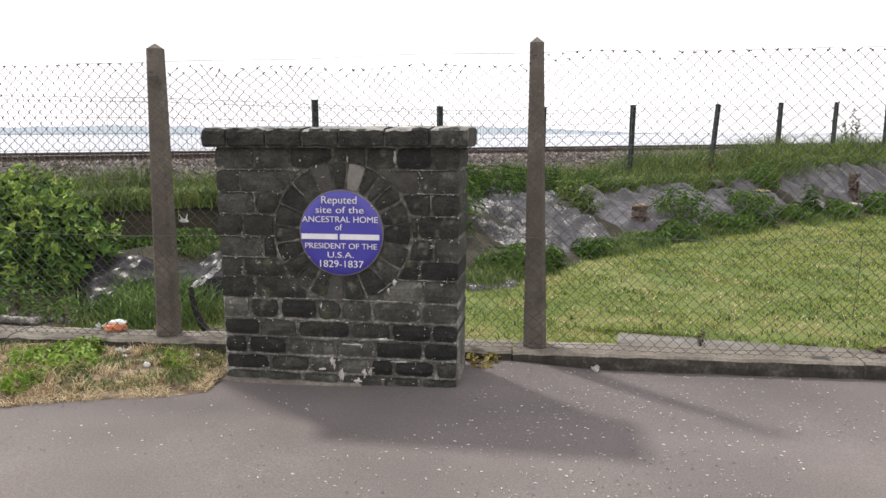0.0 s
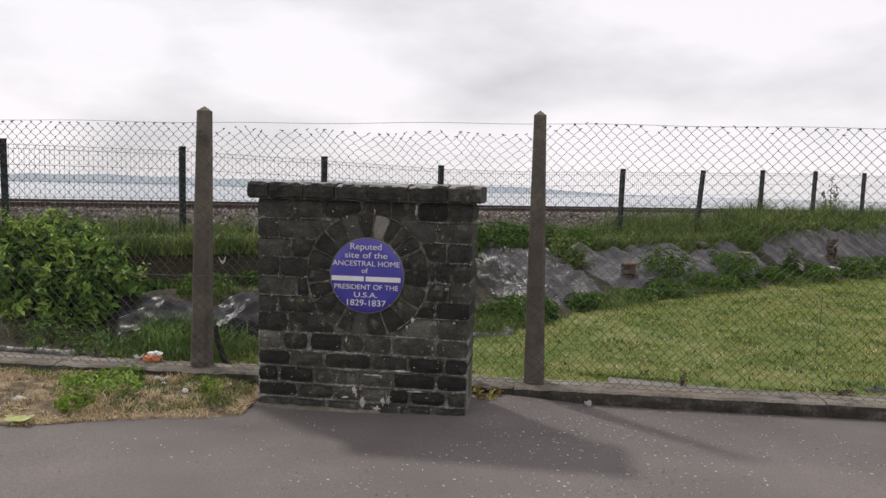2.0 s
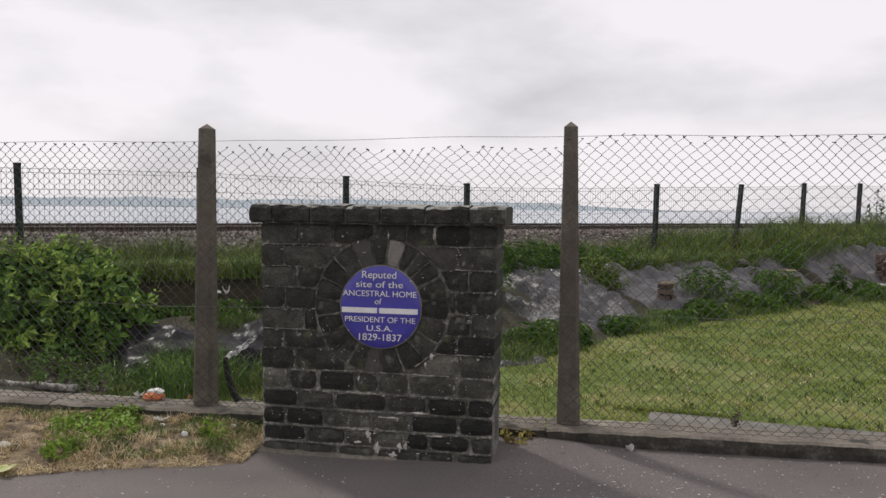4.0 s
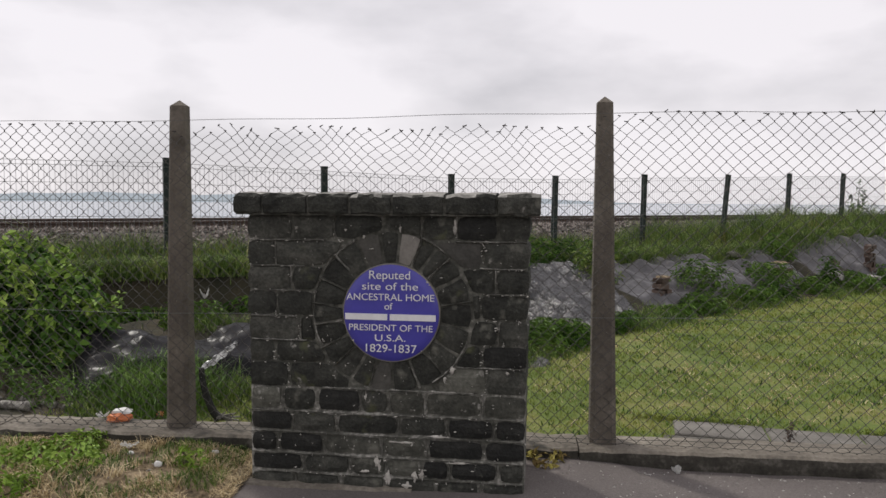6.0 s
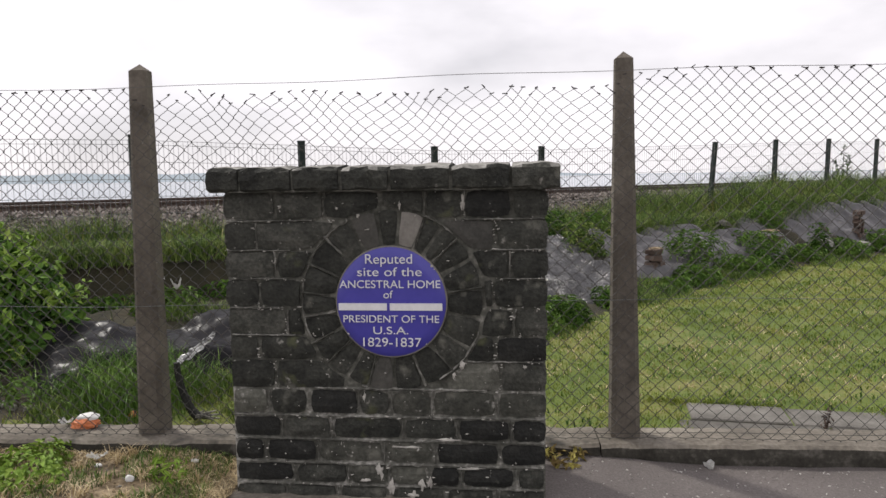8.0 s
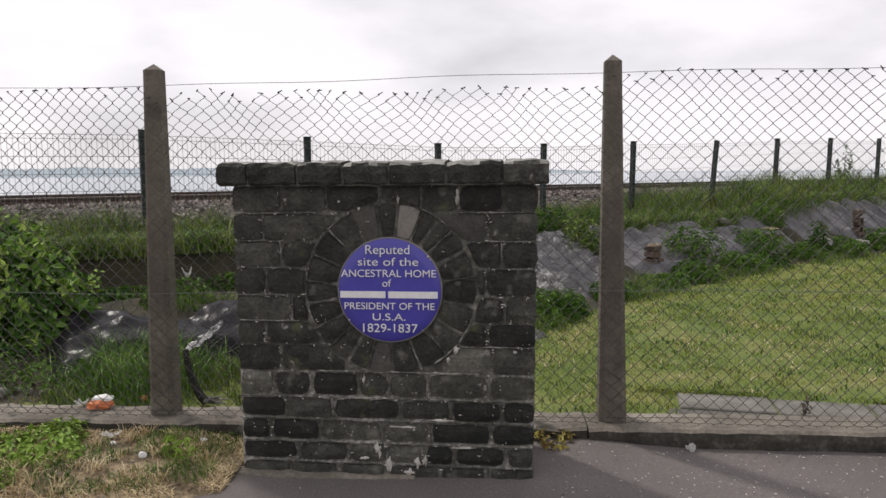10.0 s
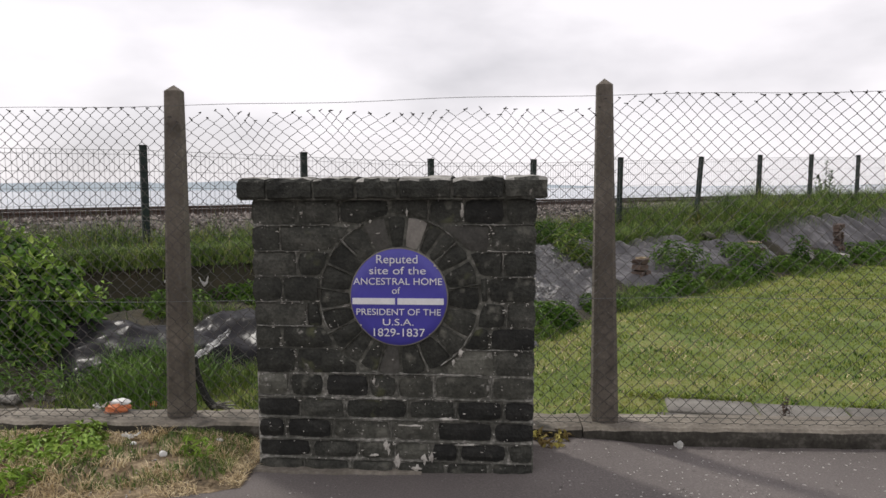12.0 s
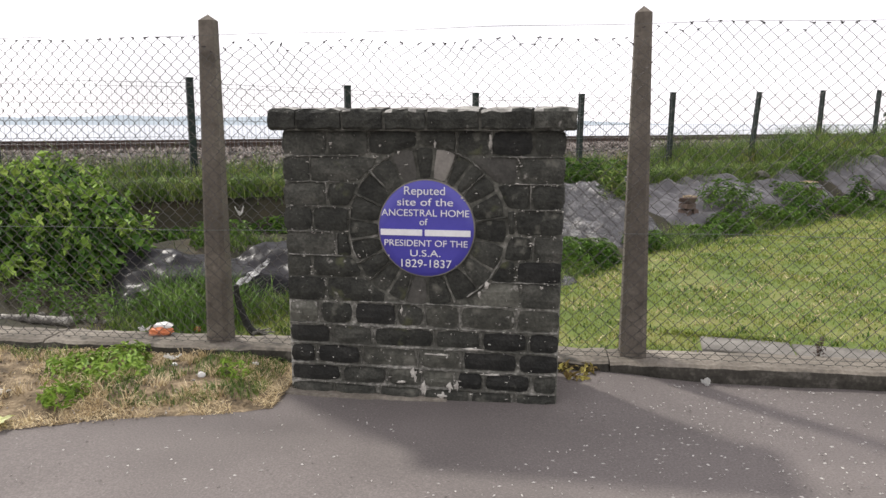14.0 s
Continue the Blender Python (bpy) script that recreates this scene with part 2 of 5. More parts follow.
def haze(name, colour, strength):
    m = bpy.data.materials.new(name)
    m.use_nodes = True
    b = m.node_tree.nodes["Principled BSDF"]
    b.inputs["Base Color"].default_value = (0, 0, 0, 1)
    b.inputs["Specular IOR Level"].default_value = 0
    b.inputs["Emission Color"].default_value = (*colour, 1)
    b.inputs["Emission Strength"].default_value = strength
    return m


# The hills glow evenly in a pale haze blue instead of taking light.
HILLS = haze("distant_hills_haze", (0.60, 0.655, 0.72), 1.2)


# ---- building helpers ----
def part(name, bm, mat, parent=None, label="", smooth=False):
    """Links a bmesh, or a mesh, as one object, under parent if given."""
    if isinstance(bm, bmesh.types.BMesh):
        me = bpy.data.meshes.new(name)
        bmesh.ops.recalc_face_normals(bm, faces=bm.faces)
        bm.to_mesh(me)
        bm.free()
    else:
        me = bm
    if mat and not me.materials:
        me.materials.append(mat)
    if smooth:
        me.polygons.foreach_set("use_smooth", [True] * len(me.polygons))
    ob = new(name, me)
    if parent is not None:
        ob.parent = parent
    if label:
        tagged(ob, label)
    return ob


def pydata(name, verts, faces):
    me = bpy.data.meshes.new(name)
    me.from_pydata([tuple(v) for v in verts], [], faces)
    me.update()
    return me


def box(bm, x0, x1, y0, y1, z0, z1):
    v = [bm.verts.new(p) for p in ((x0, y0, z0), (x1, y0, z0), (x1, y1, z0), (x0, y1, z0), (x0, y0, z1), (x1, y0, z1), (x1, y1, z1), (x0, y1, z1))]
    for f in ((3, 2, 1, 0), (4, 5, 6, 7), (0, 1, 5, 4), (1, 2, 6, 5), (2, 3, 7, 6), (3, 0, 4, 7)):
        bm.faces.new([v[i] for i in f])
    return v


def rod(bm, a, b, ra, rb=None, sides=5):
    """A tapered bar between two points."""
    rb = ra if rb is None else rb
    a, b = Vector(a), Vector(b)
    d = (b - a).normalized()
    u = d.orthogonal().normalized()
    w = d.cross(u)
    ends = []
    for p, r in ((a, ra), (b, rb)):
        ends.append([bm.verts.new(p + (u * math.cos(k * math.tau / sides) + w * math.sin(k * math.tau / sides)) * r) for k in range(sides)])
    for k in range(sides):
        bm.faces.new((ends[0][k], ends[0][(k + 1) % sides], ends[1][(k + 1) % sides], ends[1][k]))
    bm.faces.new(ends[0][::-1])
    bm.faces.new(ends[1])


def empty(name, label, category, group="", kind=""):
    e = new(name)
    e.empty_display_size = 0.1
    return tagged(e, label, category, group, kind)


def smoothstep(a, b, x):
    t = np.clip((np.asarray(x, float) - a) / (b - a), 0, 1)
    return t * t * (3 - 2 * t)


def wobble(x, y, scale, seed=0.0):
    """Cheap smooth noise in -1..1 for arrays."""
    x, y = np.asarray(x, float) * scale + seed * 1.7, np.asarray(y, float) * scale + seed * 2.3
    return (np.sin(x * 1.3 + 1.7 * np.sin(y * 0.9)) + np.sin(y * 1.7 + 1.3 * np.sin(x * 1.1 + 2)) + np.sin((x + y) * 2.3 + 1) * 0.6
            + np.sin((x * 0.6 - y) * 3.1) * 0.4) / 3.0


# ---- the lie of the land ----
RP, RD = np.array([-3.827, 9.658]), np.array([0.811, 0.584])     # the railway fence: a point and its direction
BANK_UNIT = 1.16                                               # metres to one unit along and across the bank
FAR_X, FAR_Y, FAR_Z = 0.72, 0.25, 1.40
RN = np.array([-RD[1], RD[0]])


def along(x, y):
    dx, dy = np.asarray(x, float) - RP[0], np.asarray(y, float) - RP[1]
    return (dx * RD[0] + dy * RD[1]) / BANK_UNIT, (dx * RN[0] + dy * RN[1]) / BANK_UNIT


def rail_point(s, off):
    return RP[0] + BANK_UNIT * (RD[0] * s + RN[0] * off), RP[1] + BANK_UNIT * (RD[1] * s + RN[1] * off)


def level(h):
    """Height in metres for a height in bank units."""
    return FAR_Z + (h - FAR_Z) * BANK_UNIT


def beyond(p):
    """Points of the rough corner, from bank units to metres."""
    mid = np.array([FAR_X, FAR_Y, FAR_Z])[:np.shape(p)[-1]]
    return mid + (np.asarray(p, float) - mid) * BANK_UNIT


def foot(s):
    """Where the bank's foot lies, as an offset from the railway fence."""
    return np.interp(s, [-20, 1.5, 2.2, 3.7, 5.0, 7.0, 9.3, 14, 40], [-3.3, -3.7, -3.8, -3.2, -2.9, -2.5, -2.3, -2.2, -2.2])


def bank_z(s, off):
    s, off = np.asarray(s, float), np.asarray(off, float)
    f = foot(s)
    crest = 0.68 + 0.22 * smoothstep(8, 11.5, s)
    right = 0.07 + (crest - 0.12) * smoothstep(0, 1, (off - f) / (-0.7 - f)) + 0.05 * smoothstep(-0.7, 0.3, off)
    left = 0.07 + 0.25 * smoothstep(0, 1, (off - f) / (-1.9 - f)) + (crest - 0.32) * smoothstep(-1.5, -1.05, off)
    k = smoothstep(1.0, 2.6, s)
    z = left * (1 - k) + right * k
    z = z + (1.0 - crest) * smoothstep(0.7, 2.0, off)
    return level(z - 2.6 * smoothstep(6.2, 11.0, off))


def land_z(x, y):
    s, off = along(x, y)
    _, start = along(x, 4.66)
    slope = np.clip((off - start) / np.maximum(foot(s) - start, 0.3), 0, 1)      # the lawn lies well below the kerb's top
    z = bank_z(s, off) - 0.075 * (1 - smoothstep(0.4, 1.0, slope))
    rough = 0.012 + 0.035 * smoothstep(0, 0.8, off - foot(s)) * (1 - smoothstep(1.5, 2.2, off))
    return z + rough * (wobble(x, y, 3.1) + 0.6 * wobble(x, y, 8.3, 2))


def road_z(x, y):
    x, y = np.asarray(x, float), np.asarray(y, float)
    return 0.05 * np.exp(-((x - 0.85) / 0.45) ** 2) * smoothstep(3.7, 4.4, y) + 0.006 * wobble(x, y, 1.1)


def verge_edge(x):
    """The verge's edge against the tarmac, as y over x."""
    return np.interp(x, [-6, -3, -1.85, -1.56, -1.25, -0.92, -0.6, -0.2, 0.1], [2.9, 3.1, 3.37, 3.5, 3.6, 3.68, 3.82, 3.95, 4.02])


def sheet(name, xs, ys, zf, mat, **tags):
    X, Y = np.meshgrid(xs, ys)
    Zs = zf(X, Y)
    nx, ny = len(xs), len(ys)
    idx = np.arange(nx * ny).reshape(ny, nx)
    faces = np.stack([idx[:-1, :-1], idx[:-1, 1:], idx[1:, 1:], idx[1:, :-1]], -1).reshape(-1, 4)
    me = pydata(name, np.stack([X, Y, Zs], -1).reshape(-1, 3).tolist(), faces.tolist())
    ob = part(name, me, mat, smooth=True)
    return tagged(ob, **tags), faces, X, Y


xs = np.unique(np.concatenate([np.linspace(-400, -30, 12), np.linspace(-30, -8, 40), np.linspace(-8, 14, 250), np.linspace(14, 40, 60), np.linspace(40, 400, 12)]))
ys = np.unique(np.concatenate([np.linspace(4.6, 18.5, 180), np.linspace(18.5, 40, 90), np.linspace(40, 300, 20)]))
ground, faces, GX, GY = sheet("ground", xs, ys, land_z, LAWN_SOIL, label="mown lawn rising to a rough railway bank", category="ground", kind="structure")
ground.data.materials.append(BANK_SOIL)
ground.data.materials.append(BALLAST_BED)
cs, co = along(GX.ravel()[faces].mean(1), GY.ravel()[faces].mean(1))
which = np.where(co > 0.95, 2, np.where(co > foot(cs) + 0.05, 1, 0))
ground.data.polygons.foreach_set("material_index", which.astype(np.int32))

rx = np.unique(np.concatenate([np.linspace(-400, -8, 14), np.linspace(-8, 10, 120), np.linspace(10, 400, 14)]))
ry = np.unique(np.concatenate([np.linspace(-400, -6, 14), np.linspace(-6, 4.61, 80)]))
sheet("road", rx, ry, lambda x, y: road_z(x, y), ASPHALT, label="worn grey tarmac footway strewn with pale petals", category="road", kind="structure")

def verge_z(x, y):
    x, y = np.asarray(x, float), np.asarray(y, float)
    e = verge_edge(x)
    t = np.clip((y - e) / (4.44 - e), 0, 1)
    low = 1 - 0.75 * smoothstep(-1.05, -0.75, x)
    return 0.002 + low * 0.045 * smoothstep(0, 0.35, t) + low * (0.012 * wobble(x, y, 6) + 0.008 * wobble(x, y, 17, 4) + 0.005 * wobble(x, y, 38, 1)) * smoothstep(0, 0.2, t)


vu = np.linspace(-6, -0.70, 260)
vv = np.linspace(0, 1, 60)
VX, VT = np.meshgrid(vu, vv)
e0 = verge_edge(VX) + 0.022 * wobble(VX, VX * 0, 9) + 0.012 * wobble(VX, VX * 0, 31)
VY = e0 + (4.44 - e0) * VT
VZ = verge_z(VX, VY)
idx = np.arange(VX.size).reshape(VX.shape)
vf = np.stack([idx[:-1, :-1], idx[:-1, 1:], idx[1:, 1:], idx[1:, :-1]], -1).reshape(-1, 4).tolist()
tagged(part("verge", pydata("verge", np.stack([VX, VY, VZ], -1).reshape(-1, 3).tolist(), vf), STRAW_SOIL, smooth=True),
       "dry verge of straw and bare earth", "verge", kind="structure")


# sea and far shore
sea = part("water", pydata("water", [(-4000, 12, -1.0), (4000, 12, -1.0), (4000, 4600, -1.0), (-4000, 4600, -1.0)], [(0, 1, 2, 3)]), WATER)
tagged(sea, "pale calm sea reflecting the cloudy sky", "sea", kind="structure")
hx = np.linspace(-4200, 3800, 160)
hz = 52 + 16 * wobble(hx, hx * 0, 0.0021) + 6 * wobble(hx, hx * 0, 0.011, 3)
hz = hz * (1 - 0.93 * smoothstep(-700, 900, hx))
hv = [(x, 4300, -2) for x in hx] + [(x, 4300, z) for x, z in zip(hx, hz)] + [(x, 4600, -2) for x in hx]
n = len(hx)
hf = [(i, i + 1, n + i + 1, n + i) for i in range(n - 1)] + [(n + i, n + i + 1, 2 * n + i + 1, 2 * n + i) for i in range(n - 1)]
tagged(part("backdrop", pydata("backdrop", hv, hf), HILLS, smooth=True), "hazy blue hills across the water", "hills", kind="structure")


# ---- kerb and slabs ----
kerb = empty("kerb", "long weathered concrete kerb under the chain-link fence", "kerb", kind="structure")
rng = random.Random(4)
for k0, k1 in ((-6.0, -4.2), (-4.2, -2.35), (-2.35, -0.62), (-0.62, 0.98), (0.98, 3.02), (3.02, 5.2), (5.2, 7.4)):
    bm = bmesh.new()
    nx = 24
    rows = []
    for i in range(nx + 1):
        x = k0 + 0.004 + (k1 - k0 - 0.008) * i / nx
        dz, dy = rng.uniform(-0.006, 0.004), rng.uniform(-0.007, 0.007)
        rows.append([bm.verts.new(p) for p in ((x, 4.405 + dy, -0.05), (x, 4.395 + dy, 0.05 + dz), (x, 4.40 + dy, 0.088 + dz), (x, 4.418 + dy, 0.102 + dz),
                                               (x, 4.55, 0.106 + dz / 2), (x, 4.66 + dy, 0.100 + dz), (x, 4.67 + dy, -0.34))])
    for a, b in zip(rows, rows[1:]):
        for j in range(6):
            bm.faces.new((a[j], b[j], b[j + 1], a[j + 1]))
    bm.faces.new(rows[0])
    bm.faces.new(rows[-1][::-1])
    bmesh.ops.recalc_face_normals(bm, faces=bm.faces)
    # Front faces are coloured darker than the top, picked by their facing.
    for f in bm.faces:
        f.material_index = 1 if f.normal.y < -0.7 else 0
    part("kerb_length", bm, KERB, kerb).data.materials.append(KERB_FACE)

paving = empty("paving", "grey concrete paving slabs let into the lawn edge", "paving", kind="structure")
paving.matrix_basis = pose(1.82, 6.05, -0.258, 0, 0, -9)
for x0, x1, y0, y1 in [(0.0, 0.62, -0.34, 0.0), (0.635, 1.24, -0.34, -0.005), (1.255, 1.86, -0.33, 0.0), (1.875, 2.5, -0.34, -0.01)] + [
        (x, x + 0.90, y, y + 0.335) for x, y in ((-0.08, -0.69), (0.835, -0.69), (1.75, -0.69), (0.04, -1.04), (0.955, -1.04))]:
    bm = bmesh.new()
    box(bm, x0, x1, y0, y1, 0.0, 0.052 + rng.uniform(-0.004, 0.006))
    bmesh.ops.bevel(bm, geom=list(bm.edges), offset=0.008, segments=1, affect="EDGES")
    part("paving_slab", bm, SLAB, paving)

# ---- the memorial ----
MON_X, MON_Y, MON_YAW, MON_D = 0.0, 4.0, -2.5, 0.36
memorial = empty("memorial_wall", "squat dark stone memorial wall with a blue plaque, standing on the tarmac", "memorial")
memorial.matrix_basis = pose(MON_X, MON_Y, 0, 0, 0, MON_YAW)
PCX, PCZ, PLAQUE_R, RING_R = 0.036, 0.876, 0.238, 0.392
srng = random.Random(11)


def stone(name, sides, mat, depth, proud=0.0, nu=4, nv=3, rough=0.006, label=""):
    """A hewn stone: sides(u, v) gives the face's x and z; the face bulges a little and its arrises are worn."""
    bm = bmesh.new()
    grid = []
    for j in range(nv + 1):
        row = []
        for i in range(nu + 1):
            x, z = sides(i / nu, j / nv)
            edge = i in (0, nu) or j in (0, nv)
            corner = i in (0, nu) and j in (0, nv)
            y = (0.0055 if corner else 0.003) - 0.4 * proud + srng.uniform(-0.002, 0.002) if edge else -proud - srng.uniform(0, rough)
            if corner:
                cx, cz = sides(0.5, 0.5)
                x, z = x + math.copysign(min(0.006, abs(cx - x) * 0.1), cx - x), z + math.copysign(min(0.006, abs(cz - z) * 0.1), cz - z)
            if edge:
                x, z = x + srng.uniform(-0.003, 0.003), z + srng.uniform(-0.003, 0.003)
            row.append(bm.verts.new((x, y, z)))
        grid.append(row)
    for j in range(nv):
        for i in range(nu):
            bm.faces.new((grid[j][i], grid[j][i + 1], grid[j + 1][i + 1], grid[j + 1][i]))
    rim = grid[0] + [r[-1] for r in grid[1:]] + grid[-1][-2::-1] + [r[0] for r in grid[-2:0:-1]]
    back = [bm.verts.new((v.co.x, depth, v.co.z)) for v in rim]
    for k in range(len(rim)):
        q = (k + 1) % len(rim)
        bm.faces.new((rim[k], back[k], back[q], rim[q]))
    bm.faces.new(back)
    return part(name, bm, mat, memorial, label, smooth=False)


def rect(x0, x1, z0, z1, side=0):
    """A course stone, cut to the ring round the plaque where it meets it."""
    def f(u, v):
        z = z0 + (z1 - z0) * v
        a, b = x0, x1
        h = (RING_R + 0.012) ** 2 - (z - PCZ) ** 2
        if side < 0 and h > 0:
            b = min(b, PCX - math.sqrt(h))
        if side > 0 and h > 0:
            a = max(a, PCX + math.sqrt(h))
        x = a + (b - a) * u
        if side == 0 and z0 > PCZ:
            h2 = (RING_R + 0.010) ** 2 - (x - PCX) ** 2
            low = max(z0, PCZ + math.sqrt(h2)) if h2 > 0 else z0
            z = low + (z1 - low) * v
        elif side == 0:
            h2 = (RING_R + 0.010) ** 2 - (x - PCX) ** 2
            top = min(z1, PCZ - math.sqrt(h2)) if h2 > 0 else z1
            z = z0 + (top - z0) * v
        return x, z
    return f


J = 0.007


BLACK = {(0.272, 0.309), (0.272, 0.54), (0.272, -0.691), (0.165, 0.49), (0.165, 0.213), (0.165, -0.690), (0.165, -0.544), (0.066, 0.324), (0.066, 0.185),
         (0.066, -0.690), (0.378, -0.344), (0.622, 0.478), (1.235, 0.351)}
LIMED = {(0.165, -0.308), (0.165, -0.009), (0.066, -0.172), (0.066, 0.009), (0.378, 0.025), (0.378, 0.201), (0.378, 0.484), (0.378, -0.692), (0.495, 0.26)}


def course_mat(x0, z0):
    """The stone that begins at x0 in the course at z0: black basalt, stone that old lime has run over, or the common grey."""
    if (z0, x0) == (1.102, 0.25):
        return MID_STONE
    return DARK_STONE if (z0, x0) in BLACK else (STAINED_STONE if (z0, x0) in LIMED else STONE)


core = bmesh.new()
box(core, -0.685, 0.685, 0.0095, MON_D - 0.02, 0.492, 1.36)
part("mortar_core", core, MORTAR, memorial, "dark weathered mortar joints")
core = bmesh.new()
box(core, -0.685, 0.685, 0.0085, MON_D - 0.02, 0.0, 0.492)
part("mortar_core", core, PALE_MORTAR, memorial, "pale repointed mortar joints")


def pointing(pts, width, mat=None):
    """An uneven raised strip of mortar along a joint, given as x, z points on the face."""
    bm = bmesh.new()
    pts = [Vector((x, 0, z)) for x, z in pts]
    fine = []
    for p, q in zip(pts, pts[1:]):
        k = max(2, int((q - p).length / 0.02))
        fine += [p.lerp(q, i / k) for i in range(k)]
    fine.append(pts[-1])
    prev = None
    for i, p in enumerate(fine):
        d = (fine[min(i + 1, len(fine) - 1)] - fine[max(i - 1, 0)]).normalized()
        nrm = Vector((-d.z, 0, d.x))
        w = width * srng.uniform(0.35, 1.0) / 2
        p = p + nrm * srng.uniform(-0.0015, 0.0015)
        cur = [bm.verts.new(p + nrm * w + Vector((0, 0.008, 0))), bm.verts.new(p + Vector((0, -0.0065, 0))), bm.verts.new(p - nrm * w + Vector((0, 0.008, 0)))]
        if prev:
            bm.faces.new((prev[0], cur[0], cur[1], prev[1]))
            bm.faces.new((prev[1], cur[1], cur[2], prev[2]))
        prev = cur
    part("pointing", bm, mat or PALE_MORTAR, memorial)
COURSES = [
    (1.235, 1.343, 0, (-0.698, -0.461, -0.248, -0.004, 0.182, 0.351, 0.551, 0.705)),
    (0.378, 0.487, 0, (-0.692, -0.519, -0.344, -0.119, 0.025, 0.201, 0.484, 0.698)),
    (0.272, 0.363, 0, (-0.691, -0.465, -0.24, 0.073, 0.309, 0.54, 0.697)),
    (0.165, 0.258, 0, (-0.690, -0.544, -0.308, -0.009, 0.213, 0.49, 0.695)),
    (0.066, 0.150, 0, (-0.690, -0.415, -0.172, 0.009, 0.185, 0.324, 0.56, 0.695)),
    (-0.02, 0.054, 0, (-0.690, -0.454, -0.221, 0.009, 0.255, 0.477, 0.695)),
]
FLANKS = [
    (1.102, 1.218, -1, (-0.699, -0.549, -0.20)), (1.102, 1.218, 1, (0.25, 0.479, 0.703)),
    (0.981, 1.091, -1, (-0.701, -0.468, -0.30)), (0.981, 1.091, 1, (0.36, 0.54, 0.704)),
    (0.855, 0.968, -1, (-0.700, -0.543, -0.33)), (0.855, 0.968, 1, (0.40, 0.47, 0.701)),
    (0.731, 0.841, -1, (-0.697, -0.426, -0.34)), (0.731, 0.841, 1, (0.39, 0.555, 0.702)),
    (0.622, 0.722, -1, (-0.695, -0.555, -0.29)), (0.622, 0.722, 1, (0.34, 0.478, 0.699)),
    (0.495, 0.613, -1, (-0.693, -0.482, -0.17)), (0.495, 0.613, 1, (0.26, 0.498, 0.698)),
]
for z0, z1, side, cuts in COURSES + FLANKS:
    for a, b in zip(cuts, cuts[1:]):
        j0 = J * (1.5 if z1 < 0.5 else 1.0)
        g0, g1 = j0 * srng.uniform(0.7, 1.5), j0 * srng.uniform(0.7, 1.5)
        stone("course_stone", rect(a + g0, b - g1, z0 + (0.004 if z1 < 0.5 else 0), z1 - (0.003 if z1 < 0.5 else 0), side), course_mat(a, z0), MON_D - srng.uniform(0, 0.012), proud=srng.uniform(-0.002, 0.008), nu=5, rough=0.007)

    for c in cuts[1:-1]:
        if side == 0 and srng.random() < (0.75 if z1 < 0.5 else 0.6):
            pointing([(c + srng.uniform(-0.002, 0.002), z0), (c, z1)], 0.015)
        elif side and srng.random() < 0.55 and math.hypot(c - PCX, (z0 + z1) / 2 - PCZ) > RING_R + 0.03:
            pointing([(c, z0), (c + srng.uniform(-0.004, 0.004), z1)], 0.012)
    if side == 0:
        xa = srng.uniform(-0.66, -0.2)
        pointing([(xa, z1 + 0.007), (min(0.68, xa + srng.uniform(0.3, 0.9)), z1 + 0.007)], 0.013)
        if z1 < 0.5:
            pointing([(-0.68, z0 - 0.006), (0.0, z0 - 0.006), (0.68, z0 - 0.006)], 0.014)
    elif srng.random() < 0.6:
        pointing([(cuts[0] + 0.02 if side < 0 else cuts[0] + 0.10, z1 + 0.006), (cuts[-1] - 0.10 if side < 0 else cuts[-1] - 0.02, z1 + 0.006)], 0.010)

# stones set like a wheel round the plaque
a = 0.11
steps = [0.29, 0.21, 0.20, 0.27, 0.33, 0.35, 0.36, 0.30, 0.36, 0.35, 0.30, 0.26, 0.27, 0.27, 0.30, 0.28, 0.33, 0.34, 0.32, 0.33, 0.26]
scale_a = math.tau / sum(steps)
for k, st in enumerate(steps):
    a1 = a + st * scale_a

    def wheel(u, v, a0=a, a1=a1):
        r0, r1 = PLAQUE_R + 0.006, RING_R - 0.003
        r = r0 + (r1 - r0) * v
        t = a0 + 0.007 / r + (a1 - a0 - 0.014 / r) * u
        return PCX + r * math.sin(t), PCZ + r * math.cos(t)

    mat = {0: PALE_STONE, 19: MID_STONE, 10: MID_STONE}.get(k, STONE)
    stone("ring_stone", wheel, mat, 0.2, proud=srng.uniform(-0.004, 0.006), nu=3, nv=3, rough=0.006, label="pale grey wedge-shaped stone" if mat is PALE_STONE else "")
    if k in (1, 3, 5, 8, 9, 11, 13, 14, 15, 16, 17, 18):
        r0, r1 = (PLAQUE_R + 0.01, RING_R) if k % 2 else (PLAQUE_R + 0.05, RING_R + 0.01)
        pointing([(PCX + r0 * math.sin(a), PCZ + r0 * math.cos(a)), (PCX + r1 * math.sin(a), PCZ + r1 * math.cos(a))], 0.013, MORTAR if k % 3 else PALE_MORTAR)
    a = a1
for t0, t1 in ((-1.05, -0.45), (-2.0, -1.15), (1.9, 2.6), (0.35, 0.75), (2.9, 3.5)):
    pointing([(PCX + RING_R * math.sin(t), PCZ + RING_R * math.cos(t)) for t in np.linspace(t0, t1, 8)], 0.012)

